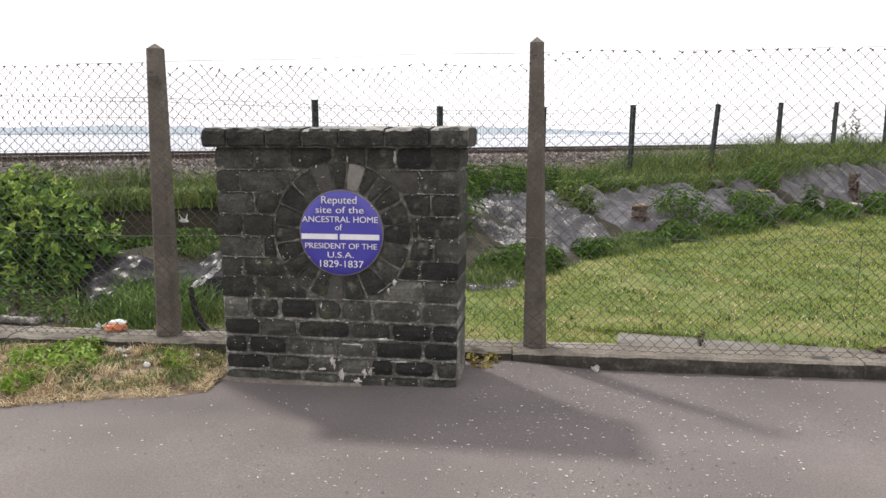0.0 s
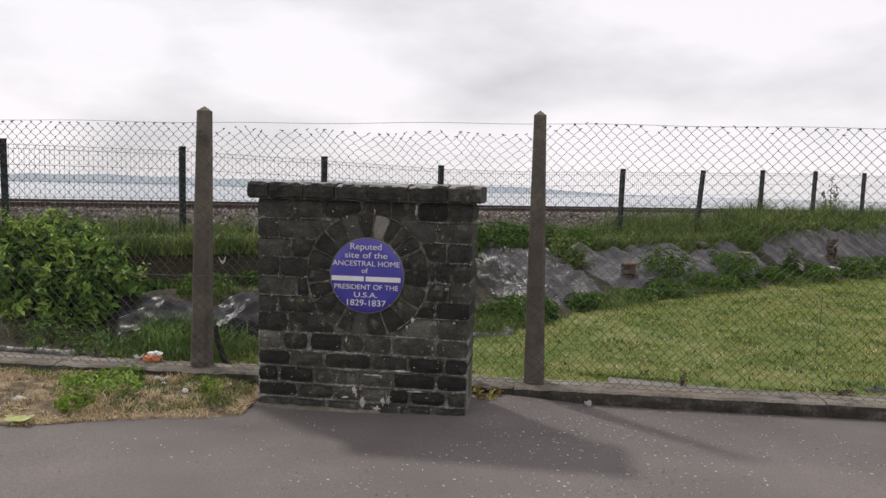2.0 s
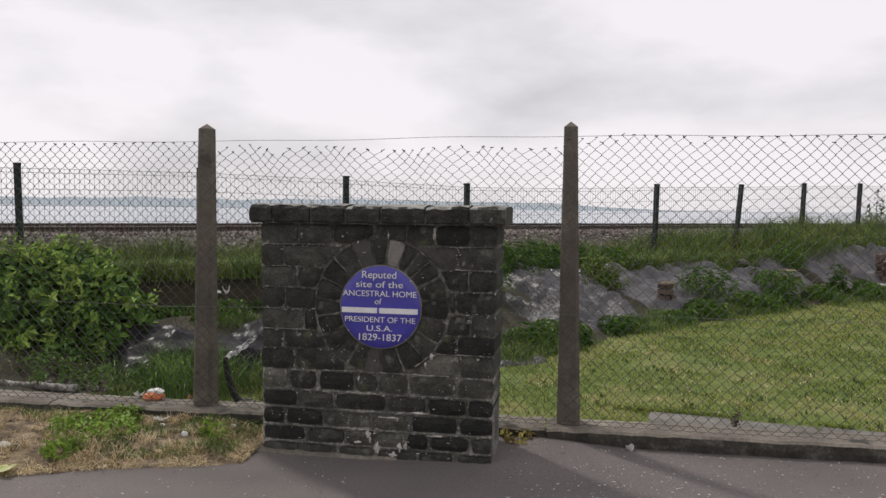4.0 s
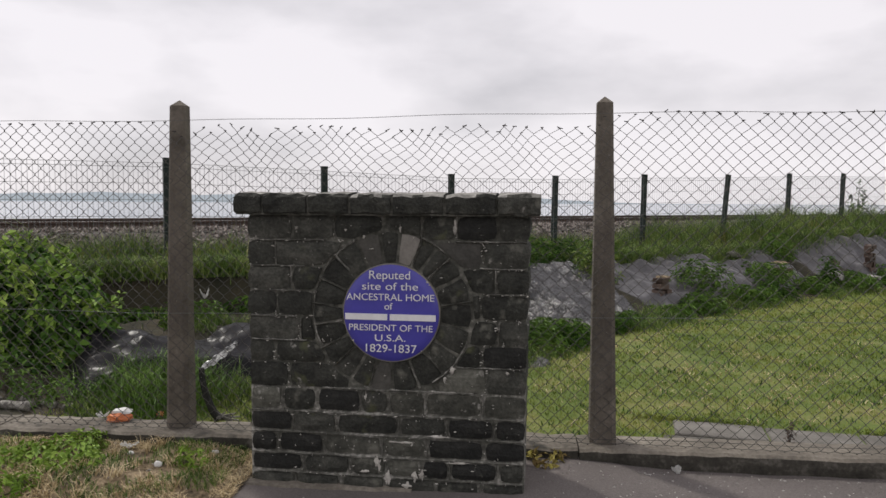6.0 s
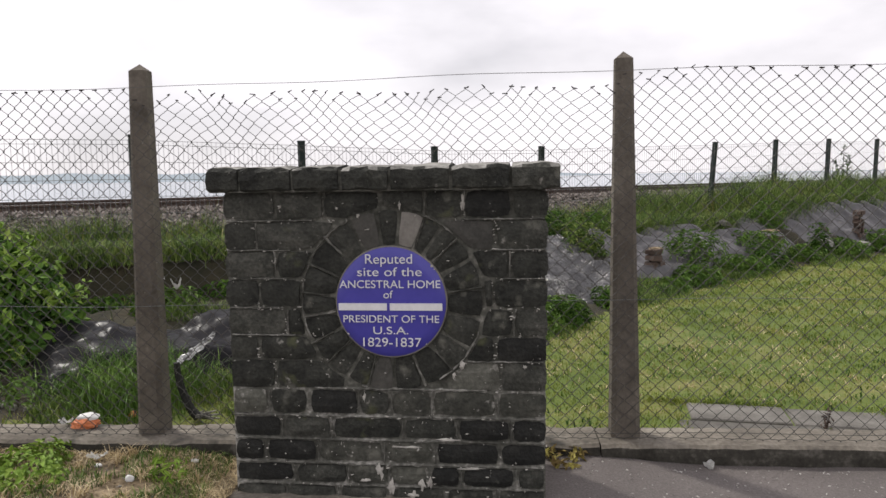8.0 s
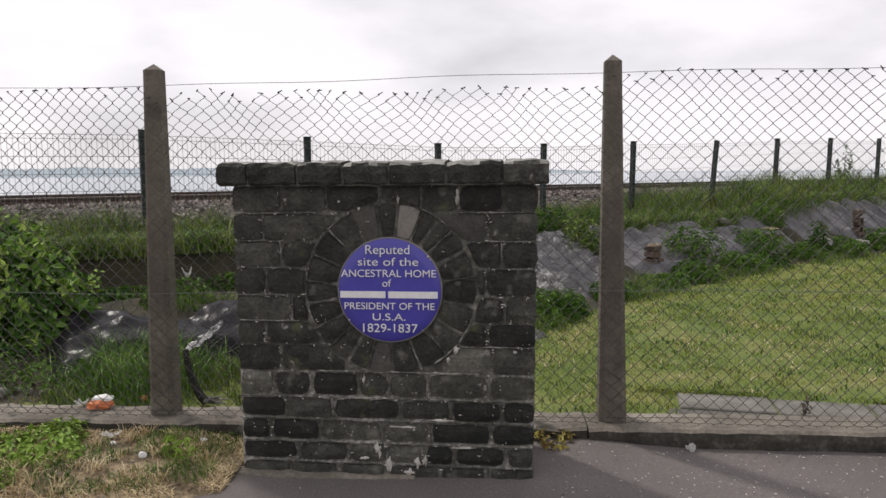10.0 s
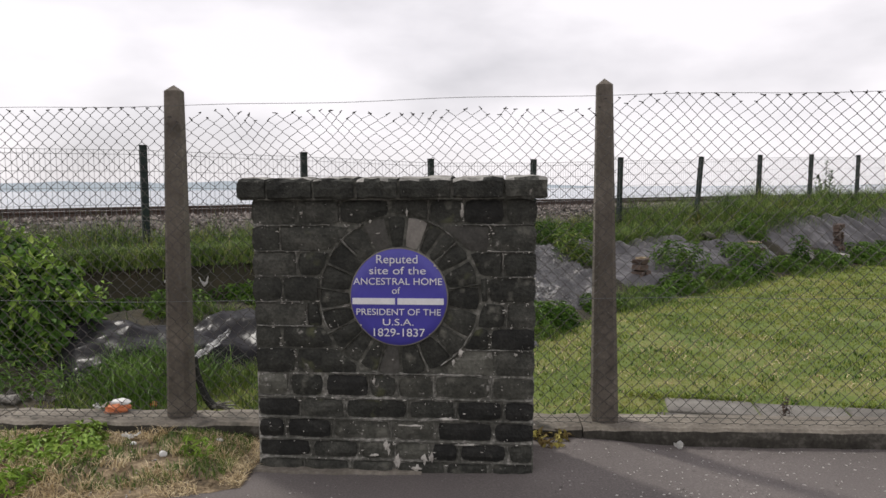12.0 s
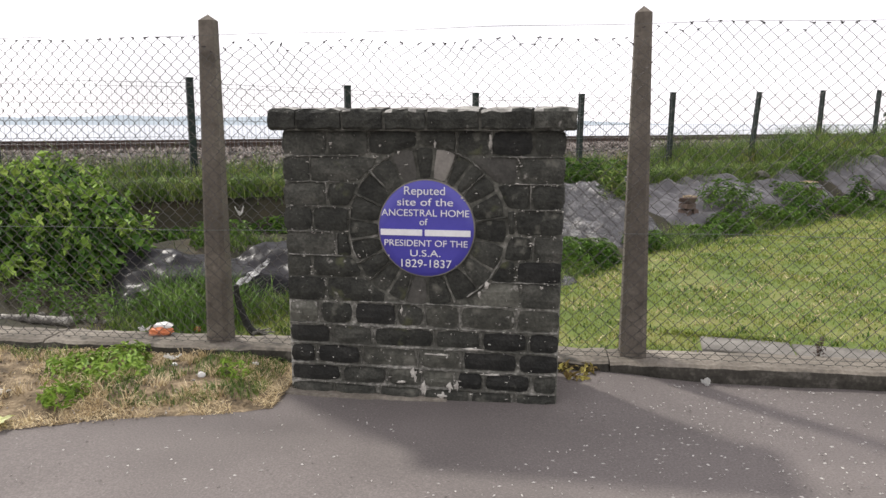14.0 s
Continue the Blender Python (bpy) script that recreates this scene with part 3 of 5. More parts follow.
# rounded coping
for c0, c1 in zip((-0.748, -0.60, -0.37, -0.162, 0.044, 0.30, 0.545), (-0.60, -0.37, -0.162, 0.044, 0.30, 0.545, 0.752)):
    bm = bmesh.new()
    nu, ring = 5, []
    prof = [(-0.040, 1.352), (-0.054, 1.362), (-0.059, 1.40), (-0.055, 1.436), (-0.040, 1.450), (0.10, 1.460), (MON_D - 0.06, 1.458), (MON_D + 0.03, 1.44), (MON_D + 0.04, 1.37), (MON_D + 0.01, 1.352)]
    for i in range(nu + 1):
        x = c0 + 0.007 + (c1 - c0 - 0.014) * i / nu
        end = i in (0, nu)
        sh = 0.004 if end else 0.0
        ring.append([bm.verts.new((x + srng.uniform(-0.003, 0.003), y + (sh if y < 0.1 else -sh) + srng.uniform(-0.006, 0.006), z + (-sh if z > 1.40 else 0.4 * sh) + srng.uniform(-0.005, 0.005)))
                     for y, z in prof])
    for p, q in zip(ring, ring[1:]):
        for j in range(len(prof)):
            j2 = (j + 1) % len(prof)
            bm.faces.new((p[j], q[j], q[j2], p[j2]))
    bm.faces.new(ring[0])
    bm.faces.new(ring[-1][::-1])
    bmesh.ops.recalc_face_normals(bm, faces=bm.faces)
    # Upward faces of the coping take the paler stone.
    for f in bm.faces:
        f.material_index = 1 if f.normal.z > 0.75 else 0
    part("coping_stone", bm, STONE, memorial, "dark coping stone with a paler top", smooth=False).data.materials.append(PALE_ROUGH_STONE)
bm = bmesh.new()
box(bm, -0.735, 0.738, -0.036, MON_D + 0.015, 1.348, 1.440)
part("coping_mortar", bm, MORTAR, memorial)

# splashes of old lime on the lower stones
for lx, lz, lw, lh in ((0.02, 0.06, 0.045, 0.07), (0.115, 0.025, 0.05, 0.04), (0.155, 0.075, 0.03, 0.06), (-0.03, 0.13, 0.035, 0.08), (0.19, 0.08, 0.03, 0.05), (-0.10, 0.085, 0.05, 0.02),
                       (0.335, 0.60, 0.04, 0.05), (0.30, 0.56, 0.02, 0.03), (0.27, 0.275, 0.10, 0.014), (0.37, 0.15, 0.12, 0.016), (0.09, 0.24, 0.12, 0.014), (-0.09, 0.455, 0.016, 0.06),
                       (-0.10, 1.245, 0.022, 0.018), (0.60, 0.60, 0.018, 0.022), (-0.44, 1.285, 0.02, 0.015), (0.345, 1.29, 0.018, 0.07), (-0.19, 1.275, 0.016, 0.016), (0.08, 1.29, 0.012, 0.04)):
    bm = bmesh.new()
    k = 15
    c = bm.verts.new((lx, -0.0135, lz))
    rim = [bm.verts.new((lx + lw / 2 * math.cos(t) * srng.uniform(0.3, 1.35), -0.004, lz + lh / 2 * math.sin(t) * srng.uniform(0.3, 1.35))) for t in [math.tau * i / k for i in range(k)]]
    for i in range(k):
        bm.faces.new((c, rim[i], rim[(i + 1) % k]))
    part("lime_splash", bm, LIME, memorial, "whitish lime splash")
fv, ff = [], []
for i in range(420):
    low = srng.random() < 0.45
    x, z = srng.uniform(-0.68, 0.68), (srng.gauss(0.3, 0.2) if low else srng.uniform(0.05, 1.33))
    if srng.random() < 0.72:
        z0, z1, _, cuts = srng.choice(COURSES + FLANKS)
        if srng.random() < 0.7:
            x, z = srng.uniform(cuts[0], cuts[-1]), z1 + srng.gauss(0.006, 0.006)
        else:
            x, z = srng.choice(cuts[1:-1]) + srng.gauss(0, 0.006), srng.uniform(z0, z1)
    if not 0.02 < z < 1.34 or math.hypot(x - PCX, z - PCZ) < PLAQUE_R + 0.015:
        continue
    s0, el, tw = srng.uniform(0.0014, 0.0048), srng.uniform(0.3, 2.2), srng.uniform(-0.6, 0.6)
    o = len(fv)
    fv.append((x, -0.0165, z))
    fv += [(x + s0 * el * math.cos(t + tw) * srng.uniform(0.4, 1.5), -0.008, z + s0 / el ** 0.5 * math.sin(t) * srng.uniform(0.4, 1.5)) for t in [math.tau * q / 6 for q in range(6)]]
    ff += [(o, o + 1 + q, o + 1 + (q + 1) % 6) for q in range(6)]
tagged(part("lichen_flecks", pydata("lichen_flecks", fv, ff), LIME, memorial, "tiny white lichen and lime flecks"), kind="stuff")

# crumbling footing along the base
bm = bmesh.new()
up, lo = [], []
for i in range(25):
    x = -0.72 + 0.86 * i / 24
    y = -0.012 - 0.035 * (1 - (i / 24) ** 2.2) - srng.uniform(0, 0.016)
    up.append((bm.verts.new((x, 0.02, 0.012 + srng.uniform(-0.004, 0.004))), bm.verts.new((x, y * 0.6, 0.010 + srng.uniform(-0.004, 0.004))), bm.verts.new((x, y, 0.008 + srng.uniform(-0.003, 0.003))),
               bm.verts.new((x, y - 0.006, -0.02))))
for p, q in zip(up, up[1:]):
    for k in range(3):
        bm.faces.new((p[k], p[k + 1], q[k + 1], q[k]))
part("footing", bm, KERB, memorial, "crumbling grey concrete footing")

# plaque
plaque = part("plaque", bmesh.new(), ENAMEL, memorial, "round blue enamel plaque with white lettering")
bm = bmesh.new()
prof = [(PLAQUE_R - 0.002, 0.012), (PLAQUE_R, -0.002), (PLAQUE_R - 0.004, -0.008), (PLAQUE_R * 0.8, -0.013), (PLAQUE_R * 0.5, -0.015), (PLAQUE_R * 0.2, -0.016)]
loops = [[bm.verts.new((PCX + r * math.cos(t), y, PCZ + r * math.sin(t))) for t in np.linspace(0, math.tau, 96, endpoint=False)] for r, y in prof]
for p, q in zip(loops, loops[1:]):
    for k in range(96):
        bm.faces.new((p[k], p[(k + 1) % 96], q[(k + 1) % 96], q[k]))
bm.faces.new(loops[-1])
bmesh.ops.recalc_face_normals(bm, faces=bm.faces)
bm.to_mesh(plaque.data)
bm.free()
plaque.data.polygons.foreach_set("use_smooth", [True] * len(plaque.data.polygons))
bm = bmesh.new()
loops = [[bm.verts.new((PCX + r * math.cos(t), y, PCZ + r * math.sin(t))) for t in np.linspace(0, math.tau, 96, endpoint=False)]
         for r, y in ((PLAQUE_R + 0.002, 0.012), (PLAQUE_R + 0.003, -0.004), (PLAQUE_R + 0.0005, -0.0095), (PLAQUE_R - 0.003, -0.0085))]
for p, q in zip(loops, loops[1:]):
    for k in range(96):
        bm.faces.new((p[k], p[(k + 1) % 96], q[(k + 1) % 96], q[k]))
part("rim", bm, PALE_STONE, plaque, "thin grey metal rim", smooth=True)


for t in (0.64, 0.71, 3.78, 5.4):
    bm = bmesh.new()
    k = 7
    rr, sz = PLAQUE_R - 0.004, srng.uniform(0.003, 0.008)
    cx, cz = PCX + rr * math.cos(t), PCZ + rr * math.sin(t)
    c = bm.verts.new((cx, -0.0125, cz))
    rim = [bm.verts.new((cx + sz * math.cos(q) * srng.uniform(0.4, 1.2), -0.0088, cz + sz * math.sin(q) * srng.uniform(0.4, 1.2))) for q in [math.tau * i / k for i in range(k)]]
    for i in range(k):
        bm.faces.new((c, rim[i], rim[(i + 1) % k]))
    part("enamel_chip", bm, LIME, plaque, "pale chip in the enamel")


def lettering(text, width, height, x, z, y=-0.0195):
    """One line of raised white letters, of this width and capital height, centred on x, z."""
    cu = bpy.data.curves.new("lettering", "FONT")
    cu.body, cu.size, cu.extrude, cu.offset = text, 1.0, 0.002, -0.004
    tmp = bpy.data.objects.new("lettering", cu)
    scene.collection.objects.link(tmp)
    me = bpy.data.meshes.new_from_object(tmp.evaluated_get(bpy.context.evaluated_depsgraph_get()))
    bpy.data.objects.remove(tmp)
    co = np.empty(len(me.vertices) * 3)
    me.vertices.foreach_get("co", co)
    co = co.reshape(-1, 3)
    lo, hi = co.min(0), co.max(0)
    cap = 0.72
    out = np.empty_like(co)
    out[:, 0] = x + (co[:, 0] - (lo[0] + hi[0]) / 2) * width / (hi[0] - lo[0])
    out[:, 2] = z + co[:, 1] * height / cap
    out[:, 1] = y - co[:, 2] * 1.0
    me.vertices.foreach_set("co", out.ravel())
    me.update()
    me.materials.clear()
    return part("lettering", me, LETTER, plaque)


lettering("Reputed", 0.200, 0.042, PCX - 0.005, PCZ + 0.166)
lettering("site of the", 0.275, 0.038, PCX - 0.003, PCZ + 0.113)
lettering("ANCESTRAL HOME", 0.432, 0.034, PCX - 0.003, PCZ + 0.062)
lettering("of", 0.040, 0.034, PCX - 0.010, PCZ + 0.018)
for bx, bw in ((-0.121, 0.208), (0.108, 0.224)):
    bm = bmesh.new()
    box(bm, PCX + bx - bw / 2, PCX + bx + bw / 2, -0.0215, -0.0155, PCZ - 0.034, PCZ - 0.004)
    part("lettering", bm, LETTER, plaque, "plain white bar")
lettering("PRESIDENT OF THE", 0.412, 0.032, PCX, PCZ - 0.086)
lettering("U.S.A.", 0.150, 0.033, PCX - 0.002, PCZ - 0.136)
lettering("1829-1837", 0.250, 0.040, PCX + 0.003, PCZ - 0.190)

# ---- chain-link fence ----
FY = 4.478
fence = empty("chain_link_fence", "rusting chain-link fence on tapered concrete posts", "fence")


def concrete_post(x, lean, wb, wt, label):
    bm = bmesh.new()
    prev = None
    for t in (0, 0.25, 0.5, 0.75, 1.0):
        z, w = 0.09 + 1.86 * t, wb + (wt - wb) * t
        cx, cy = x + lean * t, 4.558
        c = w * 0.16
        ringv = []
        for sx, sy in ((-1, -1), (1, -1), (1, 1), (-1, 1)):
            pts = [(sx * w / 2, sy * (w / 2 - c)), (sx * (w / 2 - c), sy * w / 2)]
            if sx * sy < 0:
                pts = pts[::-1]
            ringv += [bm.verts.new((cx + px + rng.uniform(-0.001, 0.001), cy + py, z)) for px, py in pts]
        if prev:
            for k in range(8):
                bm.faces.new((prev[k], prev[(k + 1) % 8], ringv[(k + 1) % 8], ringv[k]))
        else:
            bm.faces.new(ringv[::-1])
        prev = ringv
    tip = bm.verts.new((x + lean, 4.558, 1.985))
    for k in range(8):
        bm.faces.new((prev[k], prev[(k + 1) % 8], tip))
    return part("concrete_post", bm, CONCRETE, fence, label)


POSTS = ((-3.75, 0.0, 0.15, 0.10), (-1.303, 0.022, 0.138, 0.090), (1.118, -0.018, 0.142, 0.084), (3.66, 0.0, 0.145, 0.09))
for px, pl, wb, wt in POSTS:
    concrete_post(px, pl, wb, wt, "tapered weathered concrete post with a pyramid top")


def wire_mesh(x0, x1, sag, ragged, seed, top_z):
    """Linked zigzag wires from the kerb to the top, with bent ends along the torn upper edge."""
    r = random.Random(seed)
    cw, ch, rad = 0.0725, 0.0725, 0.00185
    bm, ends = bmesh.new(), bmesh.new()
    nw = 4 * int(round((x1 - x0) / cw))
    cw = (x1 - x0) * 4 / nw
    def at(c, k):
        x, z = x0 + c * cw / 4, 0.118 + k * ch / 2
        f = (x - x0) / (x1 - x0)
        hgt = (z - 0.118) / 1.75
        z2 = z - sag * hgt ** 3 * (math.sin(math.pi * f) * 0.3 + 0.7 + 0.25 * math.sin(f * 17 + seed) + 0.8 * math.exp(-(f / 0.05) ** 2) - 0.6 * math.exp(-((f - 0.13) / 0.04) ** 2))
        pull = ragged * hgt ** 6 * 0.022
        x2 = x + pull * math.sin(f * 31 + z * 9) + 0.004 * math.sin(z * 5 + f * 9)
        return Vector((x2, FY + 0.006 * math.sin(f * 12 + z * 3) + 0.02 * (hgt - 0.5) * math.sin(f * math.pi), z2))
    kmax = int((top_z - 0.118) / (ch / 2))
    for c in range(0, nw, 1):
        kk = kmax - (1 if r.random() < 0.25 * ragged else 0)
        if c % 2 == 0:
            continue
        # each wire swings between columns c-1 and c+1 around c, meeting its neighbours there
        pts = []
        for k in range(-1, kk + 1):
            col = c + (1 if (k + c // 2) % 2 == 0 else -1)
            col = min(max(col, 0), nw)
            p = at(col, k if k >= 0 else -0.3)
            p.y += 0.0026 * (1 if (k + c // 2) % 2 == 0 else -1)
            pts += [p - Vector((0, 0, 0.0028)), p + Vector((0, 0, 0.0028))]
        for p, q in zip(pts, pts[1:]):
            rod(bm, p, q, rad, sides=4)
        e = pts[-1]
        d = Vector((r.choice((-1, 1)) * r.uniform(0.006, 0.015), r.uniform(-0.005, 0.005), r.uniform(-0.004, 0.009)))
        rod(ends, e - d * 0.6, e + d * r.uniform(0.8, 1.5), 0.0042, 0.0028, sides=4)
    m = part("wire_mesh", bm, FENCE_WIRE, fence, "diamond chain-link wire mesh with a torn upper edge" if ragged > 0.5 else "diamond chain-link wire mesh")
    tagged(part("torn_edge", ends, WIRE_END, m, "dark twisted wire ends"), kind="stuff")


wire_mesh(-3.68, -1.29, 0.012, 0.15, 3, 1.885)
wire_mesh(-1.29, 1.105, 0.05, 1.0, 5, 1.87)
wire_mesh(1.105, 3.60, 0.016, 0.45, 8, 1.912)
for z0, z1, lab in ((1.862, 1.888, "thin straining wire"), (0.775, 0.80, "thin straining wire"), (0.135, 0.135, "thin straining wire")):
    cu = bmesh.new()
    pts = []
    for i in range(61):
        x = -3.7 + 7.35 * i / 60
        z = z0 + (z1 - z0) * smoothstep(-1.3, 1.1, x) + (0.004 * math.sin(x * 5))
        pts.append((x, FY + 0.004, float(z)))
    for p, q in zip(pts, pts[1:]):
        rod(cu, p, q, 0.0017, sides=4)
    # The middle wire's paler material stands in for the light it catches.
    part("straining_wire", cu, PANEL_WIRE if z0 == 0.775 else FENCE_WIRE, fence, lab)
cu = bmesh.new()
rod(cu, (2.975, FY - 0.006, 0.80), (2.97, FY - 0.008, 0.55), 0.0022, sides=4)
rod(cu, (2.97, FY - 0.008, 0.55), (2.955, FY - 0.006, 0.34), 0.0022, sides=4)
part("tie_wire", cu, FENCE_WIRE, fence, "loose hanging tie wire")

# ---- railway fence ----
lineside = empty("railway_fence", "dark green post and welded mesh fence along the railway", "fence")
FPOSTS = [(-3.85, 1.86, 0.0), (-1.96, 1.87, -0.02), (-0.05, 1.88, 0.0), (1.81, 1.84, 0.0), (3.65, 1.79, 0.0), (5.46, 1.81, 0.02), (7.29, 1.87, 0.03), (9.30, 1.92, 0.13), (11.02, 1.98, 0.04), (12.73, 2.02, 0.05), (14.5, 2.04, 0.03), (16.3, 2.06, 0.0)]
bm = bmesh.new()
box(bm, -0.036, 0.036, -0.03, 0.03, -0.1, 1.0)
box(bm, -0.04, 0.04, -0.034, 0.034, 1.0, 1.012)
post_mesh = bpy.data.meshes.new("steel_post")
bm.to_mesh(post_mesh)
bm.free()
post_mesh.materials.append(GREEN_STEEL)
for s, top, lean in FPOSTS:
    x, y = rail_point(s, 0)
    base = float(bank_z(s, 0.0)) - 0.05
    ob = new("steel_post", post_mesh)
    ob.parent = lineside
    hgt = level(top) - base
    ob.matrix_basis = Matrix.Translation((x - lean * RD[0] * 1.05, y - lean * RD[1] * 1.05, base)) @ Matrix.Rotation(math.atan2(RD[1], RD[0]), 4, "Z") @ Matrix.Rotation(math.atan2(lean * BANK_UNIT, hgt), 4, "Y") @ Matrix.Diagonal((BANK_UNIT, BANK_UNIT, hgt, 1))
for (s0, t0, _), (s1, t1, _) in zip(FPOSTS, FPOSTS[1:]):
    bm = bmesh.new()
    nwire = int((s1 - s0) / 0.05)
    for i in range(1, nwire):
        f = i / nwire
        s = s0 + (s1 - s0) * f
        x, y = rail_point(s, -0.035)
        rod(bm, (x, y, float(bank_z(s, 0.0)) + 0.02), (x, y, level(t0 + (t1 - t0) * f - 0.04)), 0.0028, sides=3)
    for lev in (0.045, 0.09, 0.27, 0.45, 0.63, 0.81, 0.99):
        a, b = rail_point(s0, -0.035), rail_point(s1, -0.035)
        rod(bm, (*a, level(t0 - lev)), (*b, level(t1 - lev)), 0.0034, sides=3)
    part("mesh_panel", bm, PANEL_WIRE, lineside, "fine welded wire panel")

# ---- railway ----
def rail(name, off, top):
    prof = [(-0.036, 0), (-0.034, -0.03), (-0.009, -0.042), (-0.009, -0.12), (-0.07, -0.145), (-0.07, -0.158), (0.07, -0.158), (0.07, -0.145), (0.009, -0.12), (0.009, -0.042), (0.034, -0.03), (0.036, 0)]
    verts, faces = [], []
    for s in (-60, 90):
        for o, z in prof:
            x, y = rail_point(s, off + o)
            verts.append((x, y, top + z))
    k = len(prof)
    faces = [(j, (j + 1) % k, k + (j + 1) % k, k + j) for j in range(k)] + [tuple(range(k)), tuple(range(2 * k - 1, k - 1, -1))]
    ob = part(name, pydata(name, verts, faces), RUST)
    ob.data.materials.append(RAIL_TOP)
    ob.data.polygons[k - 1].material_index = 1
    return tagged(ob, "rusty steel rail with a worn bright head", "rail", "railway rails")


rail("rail", 3.0, level(1.115))
rail("rail", 4.293, level(1.133))


def pebbles(name, pts, sizes, mat, seed):
    r = np.random.default_rng(seed)
    base = np.array([(1, 0, 0), (0, 1, 0), (-1, 0, 0), (0, -1, 0), (0, 0, 1), (0, 0, -1)], float)
    tri = np.array([(0, 1, 4), (1, 2, 4), (2, 3, 4), (3, 0, 4), (1, 0, 5), (2, 1, 5), (3, 2, 5), (0, 3, 5)])
    n = len(pts)
    v = base[None] * r.uniform(0.55, 1.25, (n, 6, 1)) * sizes[:, None, None] * r.uniform(0.7, 1.2, (n, 1, 3))
    a = r.uniform(0, math.tau, n)
    b = r.uniform(-0.8, 0.8, n)
    x = v[..., 0] * np.cos(a)[:, None] - v[..., 1] * np.sin(a)[:, None]
    y = v[..., 0] * np.sin(a)[:, None] + v[..., 1] * np.cos(a)[:, None]
    z = v[..., 2] * np.cos(b)[:, None] + y * np.sin(b)[:, None] * 0.7
    v = np.stack([x, y, z], -1) + pts[:, None]
    f = tri[None] + (np.arange(n) * 6)[:, None, None]
    return part(name, pydata(name, v.reshape(-1, 3).tolist(), f.reshape(-1, 3).tolist()), mat)


r = np.random.default_rng(5)
ns = 22000
ps, po = r.uniform(-6, 24, ns), r.uniform(0.75, 3.3, ns)
px, py = rail_point(ps, po)
pz = bank_z(ps, po) + r.uniform(-0.01, 0.03, ns)
tagged(pebbles("ballast", np.stack([px, py, pz], -1), r.uniform(0.024, 0.056, ns), BALLAST, 6), "grey-brown crushed stone railway ballast", "ballast", kind="stuff")


# ---- grass and weeds ----
def blades(name, x, y, z, h, w, lean, mat, seed, label, category="grass", kind="stuff", parent=None):
    """Curved grass blades, each a bent strip that ends in a point."""
    g = np.random.default_rng(seed)
    n = len(x)
    a, t = g.uniform(0, math.tau, n), g.uniform(0, math.tau, n)
    l = lean * h * g.uniform(0.2, 1.0, n)
    dx, dy = np.cos(t), np.sin(t)
    wx, wy = np.cos(a) * w / 2, np.sin(a) * w / 2
    b = np.stack([x, y, z], -1)
    mid = b + np.stack([dx * l * 0.35, dy * l * 0.35, h * 0.6], -1)
    tip = b + np.stack([dx * l, dy * l, h * (1 - 0.25 * np.clip(l / h, 0, 1))], -1)
    wv = np.stack([wx, wy, np.zeros(n)], -1)
    v = np.stack([b - wv, b + wv, mid + wv * 0.75, mid - wv * 0.75, tip], 1).reshape(-1, 3)
    o = (np.arange(n) * 5)[:, None]
    quads, tris = (o + np.array([[0, 1, 2, 3]])).tolist(), (o + np.array([[3, 2, 4]])).tolist()
    ob = part(name, pydata(name, v.tolist(), quads + tris), mat, parent)
    return tagged(ob, label, category, kind=kind) if parent is None else tagged(ob, label)


def leaf_cloud(name, p, d, size, mat, seed, parent=None, label="", broad=0.55):
    """Leaves folded along the midrib at points p, facing roughly along d."""
    g = np.random.default_rng(seed)
    n = len(p)
    d = d + g.normal(0, 0.55, (n, 3))
    d /= np.linalg.norm(d, axis=1)[:, None]
    u = np.cross(d, g.normal(0, 1, (n, 3)))
    u /= np.linalg.norm(u, axis=1)[:, None]
    w = np.cross(d, u)
    s = (size * g.uniform(0.6, 1.3, n))[:, None]
    base, tip = p - u * s * 0.5, p + u * s * 0.5 - d * s * 0.12
    ml, mr = p + w * s * broad / 2 + d * s * 0.1, p - w * s * broad / 2 + d * s * 0.1
    v = np.stack([base, mr, tip, ml], 1).reshape(-1, 3)
    o = (np.arange(n) * 4)[:, None]
    f = (o + np.array([[0, 1, 2]])).tolist() + (o + np.array([[0, 2, 3]])).tolist()
    return part(name, pydata(name, v.tolist(), f), mat, parent, label)


g = np.random.default_rng(21)


def on_slabs(x, y):
    """True where the paving lies."""
    c_, s__ = math.cos(radians(-9)), math.sin(radians(-9))
    u, v = (x - 1.82) * c_ + (y - 6.05) * s__, -(x - 1.82) * s__ + (y - 6.05) * c_
    return (u > -0.02) & (u < 2.52) & (v < 0.01)


# lawn
n = 200000
lx, ly = g.uniform(-2.8, 11.0, n), 4.66 + 10.2 * g.uniform(0, 1, n) ** 1.5
s_, o_ = along(lx, ly)
slab = on_slabs(lx, ly)
keep = (o_ < foot(s_) + 0.15 + 0.15 * wobble(lx, ly, 4)) & ~slab & ~((lx < -1.9) & (ly > 5.6))
bare = wobble(lx, ly, 1.6, 4) + 0.4 * wobble(lx, ly, 5, 1) + 0.8 * np.exp(-((lx - 2.6) / 1.2) ** 2 - ((ly - 7.4) / 0.8) ** 2)
keep &= (bare < 0.62) | (g.uniform(0, 1, n) < 0.3)
lx, ly = lx[keep], ly[keep]
near = np.clip((ly - 4.6) / 6, 0, 1)
blades("lawn_grass", lx, ly, land_z(lx, ly) - 0.004, g.uniform(0.018, 0.045, len(lx)) * (1 + 0.4 * wobble(lx, ly, 3, 7)), 0.0045 + 0.006 * near, 1.1, GRASS, 22,
       "short mown yellow-green lawn grass")
n = 40000
